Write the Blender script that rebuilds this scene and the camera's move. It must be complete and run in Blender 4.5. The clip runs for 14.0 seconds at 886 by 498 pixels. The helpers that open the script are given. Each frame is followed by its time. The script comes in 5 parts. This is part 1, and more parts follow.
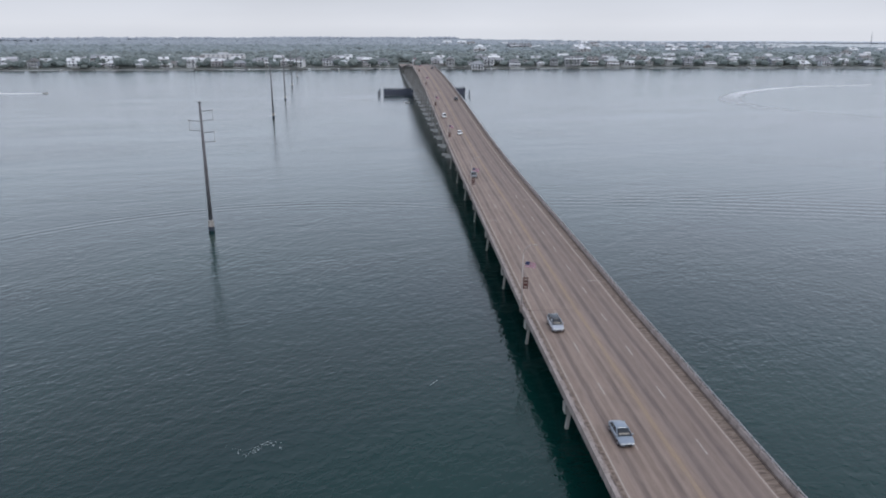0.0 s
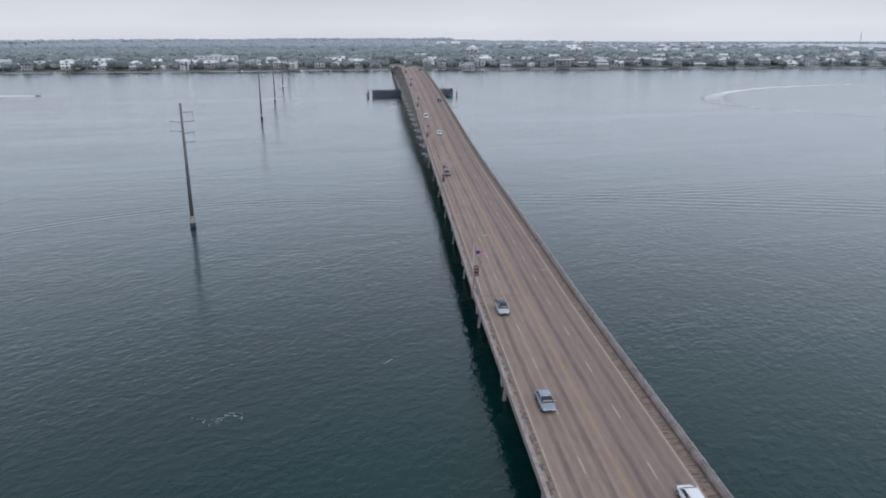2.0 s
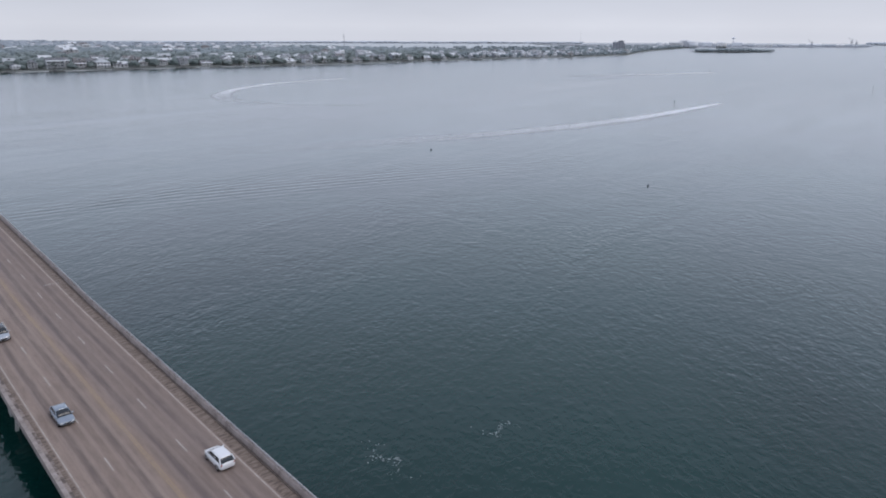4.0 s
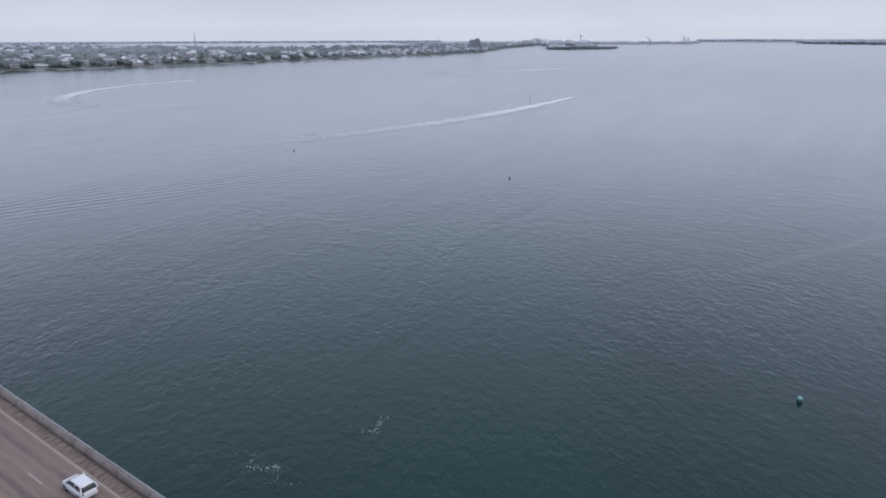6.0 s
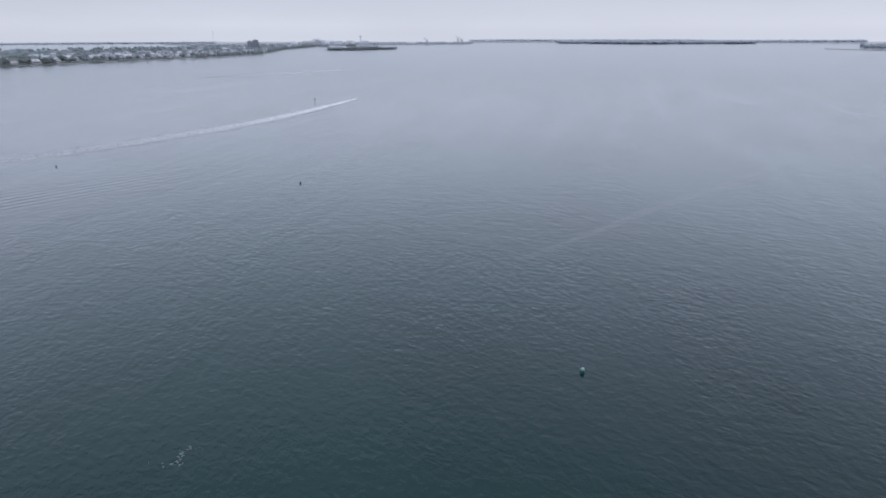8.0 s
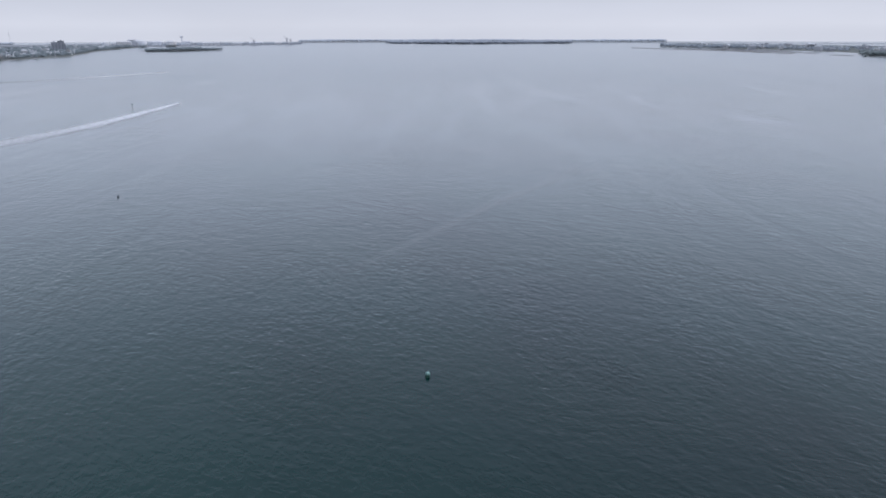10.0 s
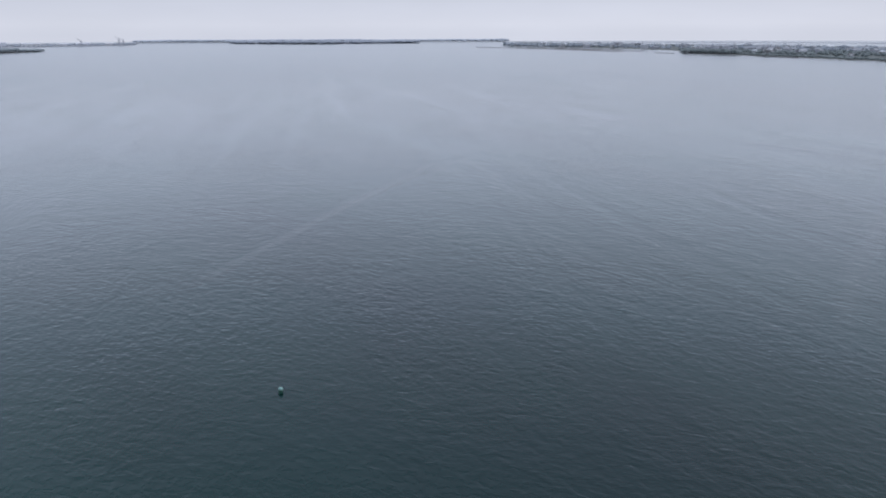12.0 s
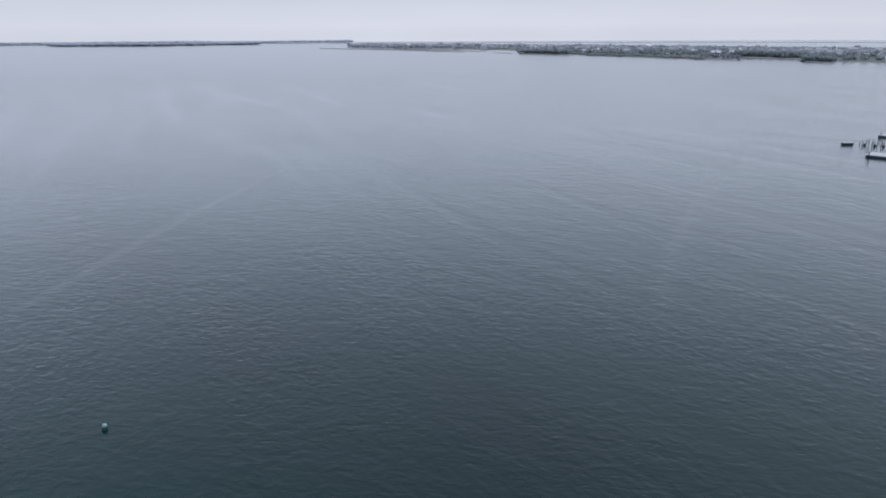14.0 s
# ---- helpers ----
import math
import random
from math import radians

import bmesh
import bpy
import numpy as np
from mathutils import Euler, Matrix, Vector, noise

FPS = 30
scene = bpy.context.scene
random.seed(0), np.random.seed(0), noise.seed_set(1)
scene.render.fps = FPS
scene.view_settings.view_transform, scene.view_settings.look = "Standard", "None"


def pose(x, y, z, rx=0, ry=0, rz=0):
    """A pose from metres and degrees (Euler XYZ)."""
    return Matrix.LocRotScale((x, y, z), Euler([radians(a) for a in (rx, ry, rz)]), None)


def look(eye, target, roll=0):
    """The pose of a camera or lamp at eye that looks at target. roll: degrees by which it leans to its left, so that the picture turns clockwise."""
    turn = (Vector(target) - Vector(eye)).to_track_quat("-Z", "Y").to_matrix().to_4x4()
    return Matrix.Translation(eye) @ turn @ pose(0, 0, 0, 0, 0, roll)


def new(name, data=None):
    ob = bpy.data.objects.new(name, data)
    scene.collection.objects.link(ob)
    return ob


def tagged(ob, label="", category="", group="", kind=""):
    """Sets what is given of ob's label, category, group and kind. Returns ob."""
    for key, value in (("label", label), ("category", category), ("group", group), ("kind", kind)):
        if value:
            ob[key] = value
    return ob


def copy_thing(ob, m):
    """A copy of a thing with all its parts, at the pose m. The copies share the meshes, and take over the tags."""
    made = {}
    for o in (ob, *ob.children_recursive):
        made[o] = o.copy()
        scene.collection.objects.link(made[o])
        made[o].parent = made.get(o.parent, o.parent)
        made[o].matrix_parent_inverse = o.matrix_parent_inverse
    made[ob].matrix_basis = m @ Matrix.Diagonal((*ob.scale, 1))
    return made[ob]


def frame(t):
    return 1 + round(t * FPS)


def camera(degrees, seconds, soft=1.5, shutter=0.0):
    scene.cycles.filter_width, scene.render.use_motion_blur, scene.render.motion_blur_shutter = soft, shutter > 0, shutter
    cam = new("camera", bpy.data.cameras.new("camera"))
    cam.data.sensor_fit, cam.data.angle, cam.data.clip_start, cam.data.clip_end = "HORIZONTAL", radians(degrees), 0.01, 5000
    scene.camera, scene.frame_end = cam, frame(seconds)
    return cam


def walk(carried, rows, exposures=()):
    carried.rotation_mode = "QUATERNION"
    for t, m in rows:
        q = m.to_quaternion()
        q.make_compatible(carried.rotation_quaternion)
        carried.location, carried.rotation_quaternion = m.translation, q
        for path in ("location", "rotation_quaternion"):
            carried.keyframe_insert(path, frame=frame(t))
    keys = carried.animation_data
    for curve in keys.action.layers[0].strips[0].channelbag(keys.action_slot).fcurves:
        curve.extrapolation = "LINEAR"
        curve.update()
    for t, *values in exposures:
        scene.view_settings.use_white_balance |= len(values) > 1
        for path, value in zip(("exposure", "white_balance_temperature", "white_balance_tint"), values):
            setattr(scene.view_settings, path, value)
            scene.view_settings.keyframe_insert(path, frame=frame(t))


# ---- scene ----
cam = camera(63.9, 14.0, soft=1.9)
walk(cam, [
    (0.0, pose(-30.89, -107.04, 49.38, 73.13, -0.04, -4.74)),
    (0.5, pose(-29.43, -109.40, 49.64, 73.13, -0.01, -4.79)),
    (1.0, pose(-27.90, -111.79, 49.82, 73.17, 0.04, -4.80)),
    (1.5, pose(-26.39, -114.17, 50.05, 73.17, 0.09, -4.84)),
    (2.0, pose(-24.64, -116.72, 50.26, 73.19, 0.14, -5.06)),
    (2.1, pose(-24.24, -117.26, 50.30, 73.19, 0.13, -5.69)),
    (2.4, pose(-22.99, -118.91, 50.38, 73.20, 0.02, -9.83)),
    (2.5, pose(-22.64, -119.47, 50.38, 73.17, -0.01, -12.99)),
    (2.6, pose(-22.38, -120.01, 50.37, 73.16, -0.04, -16.94)),
    (2.9, pose(-21.92, -121.60, 50.29, 73.14, -0.11, -28.03)),
    (3.0, pose(-21.83, -122.08, 50.24, 73.14, -0.15, -30.70)),
    (3.2, pose(-21.76, -122.89, 50.05, 73.16, -0.21, -34.13)),
    (5.3, pose(-21.07, -124.76, 49.41, 73.15, -0.01, -48.59)),
    (5.5, pose(-21.12, -124.78, 49.45, 73.14, -0.00, -49.82)),
    (6.0, pose(-21.48, -124.80, 49.37, 73.14, 0.04, -52.79)),
    (6.5, pose(-21.66, -124.86, 49.35, 73.14, 0.07, -55.72)),
    (7.0, pose(-21.77, -125.00, 49.58, 73.16, 0.02, -60.45)),
    (7.5, pose(-21.72, -125.14, 49.90, 73.16, 0.01, -65.73)),
    (8.0, pose(-21.41, -125.20, 50.12, 73.18, 0.06, -69.66)),
    (8.5, pose(-20.87, -125.26, 50.32, 73.18, 0.05, -73.69)),
    (8.7, pose(-20.57, -125.29, 50.44, 73.18, 0.04, -75.25)),
    (10.8, pose(-16.75, -126.05, 50.23, 73.15, 0.15, -87.30)),
    (11.0, pose(-16.46, -126.18, 50.18, 73.14, 0.17, -88.70)),
    (11.5, pose(-15.79, -126.60, 49.99, 73.14, 0.15, -91.97)),
    (12.0, pose(-15.15, -127.25, 49.98, 73.15, 0.15, -94.41)),
    (12.5, pose(-14.79, -127.96, 50.05, 73.17, 0.17, -96.38)),
    (13.0, pose(-14.71, -128.96, 50.29, 73.17, 0.22, -98.75)),
    (13.5, pose(-14.87, -130.11, 50.69, 73.17, 0.23, -101.70)),
    (14.0, pose(-15.32, -130.94, 51.12, 73.16, 0.30, -106.40)),
], [(0.0, 0.09, 6590, 12), (2.2, 0.07, 6590, 12), (3.2, 0.01, 6560, 13), (5.3, -0.05, 6350, 15), (7.5, -0.07, 6310, 15), (14.0, -0.05, 6330, 15)])

# ---------------------------------------------------------------- sky and sun
SUN_EL, SUN_AZ = radians(58), radians(150)
world = bpy.data.worlds.new("overcast_sky")
scene.world = world
world.use_nodes = True
wn, wl = world.node_tree.nodes, world.node_tree.links
wn.clear()
w_out = wn.new("ShaderNodeOutputWorld")
w_mix = wn.new("ShaderNodeMixShader")
w_sky = wn.new("ShaderNodeTexSky")
w_sky.sky_type = "NISHITA"
w_sky.sun_disc = False
w_sky.sun_elevation, w_sky.sun_rotation = SUN_EL, SUN_AZ
w_sky.air_density, w_sky.dust_density = 1.5, 4.0
w_bg1 = wn.new("ShaderNodeBackground")
w_bg1.inputs["Strength"].default_value = 0.1
w_bg2 = wn.new("ShaderNodeBackground")
w_tc = wn.new("ShaderNodeTexCoord")
w_sep = wn.new("ShaderNodeSeparateXYZ")
w_ramp = wn.new("ShaderNodeValToRGB")
w_map = wn.new("ShaderNodeMapping")
w_map.inputs["Scale"].default_value = (2.0, 2.0, 9.0)
w_noise = wn.new("ShaderNodeTexNoise")
w_noise.inputs["Scale"].default_value = 1.4
w_noise.inputs["Detail"].default_value = 4.0
w_mul = wn.new("ShaderNodeMixRGB")
w_mul.blend_type = "MULTIPLY"
w_mul.inputs["Fac"].default_value = 1.0
w_nr = wn.new("ShaderNodeMapRange")
for key, value in (("From Min", 0.3), ("From Max", 0.7), ("To Min", 0.94), ("To Max", 1.04)):
    w_nr.inputs[key].default_value = value
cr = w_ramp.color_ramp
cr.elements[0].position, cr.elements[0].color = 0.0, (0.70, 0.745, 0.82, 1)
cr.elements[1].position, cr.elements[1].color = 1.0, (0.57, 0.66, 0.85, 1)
# belt just above the view made brighter than the rest, to lighten the water
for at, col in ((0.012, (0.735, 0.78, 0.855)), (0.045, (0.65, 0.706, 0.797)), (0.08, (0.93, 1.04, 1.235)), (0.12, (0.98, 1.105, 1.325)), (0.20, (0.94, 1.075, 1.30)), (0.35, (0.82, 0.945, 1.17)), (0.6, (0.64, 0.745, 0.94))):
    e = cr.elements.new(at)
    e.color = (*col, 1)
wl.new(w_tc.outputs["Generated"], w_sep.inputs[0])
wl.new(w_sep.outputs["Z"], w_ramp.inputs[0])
wl.new(w_tc.outputs["Generated"], w_map.inputs[0])
wl.new(w_map.outputs[0], w_noise.inputs["Vector"])
# sky brightness is made to lean a little to the east
w_east = wn.new("ShaderNodeVectorMath")
w_east.operation = "DOT_PRODUCT"
w_east.inputs[1].default_value = (0.57, 0.06, 0.0)
wl.new(w_tc.outputs["Generated"], w_east.inputs[0])
w_lean = wn.new("ShaderNodeMapRange")
for key, value in (("From Min", -0.57), ("From Max", 0.57), ("To Min", 0.94), ("To Max", 1.05)):
    w_lean.inputs[key].default_value = value
wl.new(w_east.outputs["Value"], w_lean.inputs["Value"])
w_both = wn.new("ShaderNodeMath")
w_both.operation = "MULTIPLY"
wl.new(w_noise.outputs["Fac"], w_nr.inputs["Value"])
wl.new(w_nr.outputs[0], w_both.inputs[0])
wl.new(w_lean.outputs[0], w_both.inputs[1])
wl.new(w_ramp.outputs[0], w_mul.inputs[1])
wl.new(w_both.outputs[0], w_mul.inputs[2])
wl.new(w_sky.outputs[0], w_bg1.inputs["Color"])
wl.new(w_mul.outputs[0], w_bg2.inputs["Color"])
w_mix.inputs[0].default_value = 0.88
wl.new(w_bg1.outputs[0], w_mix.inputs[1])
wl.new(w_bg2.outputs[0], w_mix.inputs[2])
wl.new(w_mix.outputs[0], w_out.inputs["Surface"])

sun = new("sun", bpy.data.lights.new("sun", "SUN"))
sun.data.energy, sun.data.angle, sun.data.color = 0.75, radians(25), (1.0, 0.96, 0.9)
sun.matrix_world = look((0, 0, 300), Vector((0, 0, 300)) - Vector((math.sin(SUN_AZ) * math.cos(SUN_EL), math.cos(SUN_AZ) * math.cos(SUN_EL), math.sin(SUN_EL))))
scene.view_settings.exposure = 0.0

# ---------------------------------------------------------------- materials


class Nodes:
    """A short way to write a node material."""

    def __init__(self, name, rough=0.7, metal=0.0):
        self.mat = bpy.data.materials.new(name)
        self.mat.use_nodes = True
        self.tree = self.mat.node_tree
        self.bsdf = self.tree.nodes["Principled BSDF"]
        self.bsdf.inputs["Roughness"].default_value = rough
        self.bsdf.inputs["Metallic"].default_value = metal

    def add(self, kind, **inputs):
        n = self.tree.nodes.new(kind)
        for key, value in inputs.items():
            self.put(n, key.replace("_", " "), value)
        return n

    def put(self, n, key, value):
        slot = n.inputs[int(key)] if key.isdigit() else n.inputs[key]
        if isinstance(value, bpy.types.NodeSocket):
            self.tree.links.new(value, slot)
        else:
            slot.default_value = value

    def where(self, kind="Position"):
        if kind == "Position":
            return self.add("ShaderNodeNewGeometry").outputs["Position"]
        return self.add("ShaderNodeTexCoord").outputs[kind]

    def scaled(self, vec, scale, turn=0.0):
        n = self.add("ShaderNodeMapping", Vector=vec)
        n.inputs["Scale"].default_value = scale
        n.inputs["Rotation"].default_value = (0, 0, turn)
        return n.outputs[0]

    def metres(self, vec, size, turn):
        """Coordinates in cells of the given size in metres, their long side turned by degrees from the x axis."""
        n = self.add("ShaderNodeMapping", Vector=vec)
        n.vector_type = "TEXTURE"
        n.inputs["Scale"].default_value = (size[0], size[1], 1000.0)
        n.inputs["Rotation"].default_value = (0, 0, radians(turn))
        return n.outputs[0]

    def noise(self, vec, scale, detail=4.0, rough=0.55, distort=0.0):
        n = self.add("ShaderNodeTexNoise", Vector=vec, Scale=scale, Detail=detail, Roughness=rough, Distortion=distort)
        return n.outputs["Fac"]

    def ramp(self, fac, stops, kind="LINEAR"):
        n = self.add("ShaderNodeValToRGB")
        n.color_ramp.interpolation = kind
        self.put(n, "0", fac)
        els = n.color_ramp.elements
        while len(els) < len(stops):
            els.new(0.5)
        for el, (at, col) in zip(els, stops):
            el.position = at
            el.color = (col, col, col, 1) if not isinstance(col, tuple) else (*col, 1)
        return n.outputs[0]

    def mix(self, fac, a, b, blend="MIX"):
        n = self.add("ShaderNodeMixRGB")
        n.blend_type = blend
        for i, value in enumerate((fac, a, b)):
            if isinstance(value, tuple):
                value = (*value, 1)
            self.put(n, str(i), value)
        return n.outputs[0]

    def sum(self, a, b, op="ADD"):
        n = self.add("ShaderNodeMath")
        n.operation = op
        self.put(n, "0", a)
        self.put(n, "1", b)
        return n.outputs[0]

    def bump(self, height, strength=0.5, distance=0.02, normal=None):
        n = self.add("ShaderNodeBump", Height=height, Strength=strength, Distance=distance)
        if normal is not None:
            self.put(n, "Normal", normal)
        return n.outputs[0]

    def done(self, colour=None, normal=None, rough=None):
        if colour is not None:
            self.put(self.bsdf, "Base Color", (*colour, 1) if isinstance(colour, tuple) else colour)
        if normal is not None:
            self.put(self.bsdf, "Normal", normal)
        if rough is not None:
            self.put(self.bsdf, "Roughness", rough)
        return self.mat


def grainy(name, a, b, scale=3.0, rough=0.8, metal=0.0, bump=0.3, space="Position", fine=6.0):
    """Two tones mixed by coarse and fine noise, with a fine relief."""
    k = Nodes(name, rough, metal)
    p = k.where(space)
    coarse = k.noise(p, scale, 5.0)
    small = k.noise(p, scale * fine, 3.0)
    mixed = k.ramp(k.sum(k.sum(coarse, 0.65, "MULTIPLY"), k.sum(small, 0.35, "MULTIPLY")), [(0.33, a), (0.67, b)])
    return k.done(mixed, k.bump(small, bump, 0.02))


def varied(name, tones, rough=0.8, by="Random", dirt=0.25, scale=0.6, kind="CONSTANT"):
    """One tone of several for each object, weathered a little."""
    k = Nodes(name, rough)
    r = k.add("ShaderNodeObjectInfo").outputs["Random"]
    base = k.ramp(r, [(i / len(tones), t) for i, t in enumerate(tones)], kind)
    n = k.noise(k.where(), scale, 5.0)
    return k.done(k.mix(k.ramp(n, [(0.4, 0.0), (0.75, dirt)]), base, (0.16, 0.15, 0.13)), k.bump(n, 0.2, 0.02))


# centre x, y, radius, width of the band, wave length, height; then where the train is strongest, and its reach
WAVE_TRAINS = [(-50, 0, 105, 4, 3.4, 0.16, -80, 98, 60), (28, 533, 432, 6, 4.0, 0.10, 80, 104, 70), (-250, -1300, 1430, 14, 4.6, 0.11, 110, 85, 80), (186, -83, 76, 5, 3.6, 0.10, 256, -75, 60)]


WAVE_HEIGHT = 0.28


def water_material():
    k = Nodes("sound_water", 0.1)
    k.bsdf.inputs["IOR"].default_value = 1.33
    p = k.where()
    tide = k.noise(k.metres(p, (300, 110), 25), 1.0, 4.0, 0.5, 0.6)
    shoal = k.noise(p, 0.012, 3.0)
    body = k.mix(k.ramp(tide, [(0.35, 0.0), (0.65, 1.0)]), (0.0014, 0.0155, 0.0150), (0.0020, 0.0282, 0.0238))
    body = k.mix(k.ramp(shoal, [(0.45, 0.0), (0.75, 0.5)]), body, (0.003, 0.0365, 0.0285))
    # short-crested wind waves: a long set, the chop that rides on it, and small ripples
    long_set = k.noise(k.metres(p, (6.4, 4.2), 50), 1.0, 2.0, 0.45, 0.5)
    chop = k.noise(k.metres(p, (2.0, 1.3), 60), 1.0, 2.5, 0.5, 0.7)
    cross = k.noise(k.metres(p, (1.9, 1.35), 15), 1.0, 2.0, 0.5, 0.5)
    ripple = k.noise(k.metres(p, (0.8, 0.45), 30), 1.0, 2.0, 0.5)
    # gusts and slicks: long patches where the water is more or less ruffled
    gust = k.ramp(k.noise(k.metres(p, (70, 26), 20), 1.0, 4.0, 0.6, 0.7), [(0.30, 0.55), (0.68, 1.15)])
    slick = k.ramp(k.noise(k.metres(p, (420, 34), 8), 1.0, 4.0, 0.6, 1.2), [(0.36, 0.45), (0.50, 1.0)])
    # distance from a point near the camera; the ramps on it fit the view
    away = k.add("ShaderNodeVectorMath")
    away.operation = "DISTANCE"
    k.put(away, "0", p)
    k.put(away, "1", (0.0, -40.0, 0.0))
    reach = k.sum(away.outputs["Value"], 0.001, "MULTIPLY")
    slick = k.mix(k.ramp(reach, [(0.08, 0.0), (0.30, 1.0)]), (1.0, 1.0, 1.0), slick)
    h = k.sum(k.sum(long_set, 0.30, "MULTIPLY"), k.sum(chop, 0.34, "MULTIPLY"))
    h = k.sum(h, k.sum(k.sum(cross, 0.26, "MULTIPLY"), k.sum(ripple, 0.045, "MULTIPLY")))
    # waves rise with distance from near the camera, fitted to its view
    far_rise = k.ramp(reach, [(0.30, 1.0), (0.90, 1.6)])
    h = k.sum(k.sum(h, far_rise, "MULTIPLY"), k.sum(gust, slick, "MULTIPLY"), "MULTIPLY")
    # long low wave trains that passing boats have left
    flat = k.mix(1.0, p, (1.0, 1.0, 0.0), "MULTIPLY")
    for cx, cy, r, wide, step, tall, ox, oy, spread in WAVE_TRAINS:
        ring = k.add("ShaderNodeVectorMath")
        ring.operation = "DISTANCE"
        k.put(ring, "0", flat)
        k.put(ring, "1", (cx, cy, 0.0))
        off = k.sum(ring.outputs["Value"], r, "SUBTRACT")
        band = k.sum(k.sum(off, 1.0 / wide, "MULTIPLY"), 2.0, "POWER")
        band = k.sum(2.718, k.sum(band, -1.0, "MULTIPLY"), "POWER")
        wave = k.sum(k.sum(off, 2 * math.pi / step, "MULTIPLY"), 0.0, "SINE")
        at = k.add("ShaderNodeVectorMath")
        at.operation = "DISTANCE"
        k.put(at, "0", flat)
        k.put(at, "1", (ox, oy, 0.0))
        near = k.ramp(k.sum(at.outputs["Value"], 0.5 / spread, "MULTIPLY"), [(0.2, 1.0), (0.9, 0.0)])
        band = k.sum(k.sum(band, near, "MULTIPLY"), gust, "MULTIPLY")
        h = k.sum(h, k.sum(k.sum(band, wave, "MULTIPLY"), tall, "MULTIPLY"))
    # roughness also rises with that distance, for ripples too fine to model
    gloss = k.ramp(reach, [(0.06, 0.10), (0.30, 0.15), (0.9, 0.18)])
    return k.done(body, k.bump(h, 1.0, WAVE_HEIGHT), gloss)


def road_material():
    k = Nodes("worn_concrete_road", 0.85)
    obj = k.where("Object")
    p = k.where()
    sep = k.add("ShaderNodeSeparateXYZ", Vector=obj).outputs
    wob = k.noise(k.scaled(p, (0.5, 0.03, 0.0)), 1.0, 3.0)
    across = k.sum(k.sum(sep["X"], 0.0), k.sum(k.sum(wob, 0.5, "SUBTRACT"), 0.22, "MULTIPLY"))
    # four lanes of 3.66 m: a dark oily strip in the middle of each, pale wheel tracks at its sides
    wave = k.add("ShaderNodeMath")
    wave.operation = "COSINE"
    k.put(wave, "0", k.sum(k.sum(across, 1.83, "ADD"), 2 * math.pi / 3.66, "MULTIPLY"))
    lane = k.sum(k.sum(wave.outputs[0], 0.5, "MULTIPLY"), 0.5)
    wave3 = k.add("ShaderNodeMath")
    wave3.operation = "COSINE"
    k.put(wave3, "0", k.sum(k.sum(across, 0.10), 2 * math.pi / 1.83, "MULTIPLY"))
    lane = k.sum(k.sum(lane, 0.62, "MULTIPLY"), k.sum(k.sum(wave3.outputs[0], 0.17, "MULTIPLY"), 0.19))
    wave2 = k.add("ShaderNodeMath")
    wave2.operation = "COSINE"
    k.put(wave2, "0", k.sum(across, 2 * math.pi / 1.22, "MULTIPLY"))
    fine = k.sum(k.sum(wave2.outputs[0], 0.5, "MULTIPLY"), 0.5)
    streak = k.noise(k.scaled(p, (3.2, 0.02, 0.0)), 1.0, 4.0, 0.6)
    patch = k.noise(k.scaled(p, (0.16, 0.05, 0.0)), 1.0, 4.0)
    base = k.mix(k.ramp(patch, [(0.35, 0.0), (0.7, 1.0)]), (0.232, 0.170, 0.135), (0.32, 0.242, 0.196))
    dark = k.sum(k.ramp(lane, [(0.18, 0.0), (0.92, 0.74)]), k.ramp(k.noise(k.scaled(p, (0.8, 0.045, 0.0), 0.01), 1.0, 6.0, 0.7), [(0.28, 0.0), (0.62, 1.0)]), "MULTIPLY")
    base = k.mix(dark, base, (0.092, 0.070, 0.066))
    spot = k.noise(k.scaled(p, (1.7, 0.25, 0.0)), 1.0, 5.0, 0.7)
    base = k.mix(k.ramp(spot, [(0.36, 0.26), (0.52, 0.0)]), base, (0.105, 0.078, 0.068))
    base = k.mix(k.ramp(spot, [(0.52, 0.0), (0.70, 0.30)]), base, (0.37, 0.282, 0.228))
    base = k.mix(k.sum(k.ramp(fine, [(0.4, 0.0), (1.0, 0.65)]), streak, "MULTIPLY"), base, (0.41, 0.32, 0.262))
    # the outbound lanes are the more worn and oily ones
    out = k.sum(k.ramp(k.sum(k.sum(sep["X"], 0.1, "MULTIPLY"), 0.0), [(0.03, 0.0), (0.13, 1.0), (0.66, 1.0), (0.74, 0.0)]), k.ramp(patch, [(0.25, 0.12), (0.75, 0.46)]), "MULTIPLY")
    base = k.mix(out, base, (0.135, 0.105, 0.098))
    # rust-yellow dust beside the centre line
    mid = k.add("ShaderNodeMath")
    mid.operation = "ABSOLUTE"
    k.put(mid, "0", sep["X"])
    base = k.mix(k.sum(k.ramp(mid.outputs[0], [(0.0, 1.0), (0.25, 0.8), (0.65, 0.0)]), k.ramp(k.noise(k.scaled(p, (0.6, 0.16, 0.0)), 1.0, 4.0, 0.65), [(0.36, 0.05), (0.68, 0.62)]), "MULTIPLY"), base, (0.315, 0.215, 0.13))
    # silt lying in tongues along the gutters
    tongue = k.noise(k.scaled(p, (0.7, 2.9, 0.0), 0.55), 1.0, 4.0, 0.65, 0.7)
    gut = k.ramp(k.sum(mid.outputs[0], 0.1, "MULTIPLY"), [(0.748, 0.0), (0.762, 1.0)])
    silt = k.mix(k.ramp(tongue, [(0.40, 0.0), (0.58, 1.0)]), (0.118, 0.085, 0.067), (0.25, 0.193, 0.155))
    base = k.mix(gut, base, silt)
    grain = k.noise(p, 9.0, 3.0)
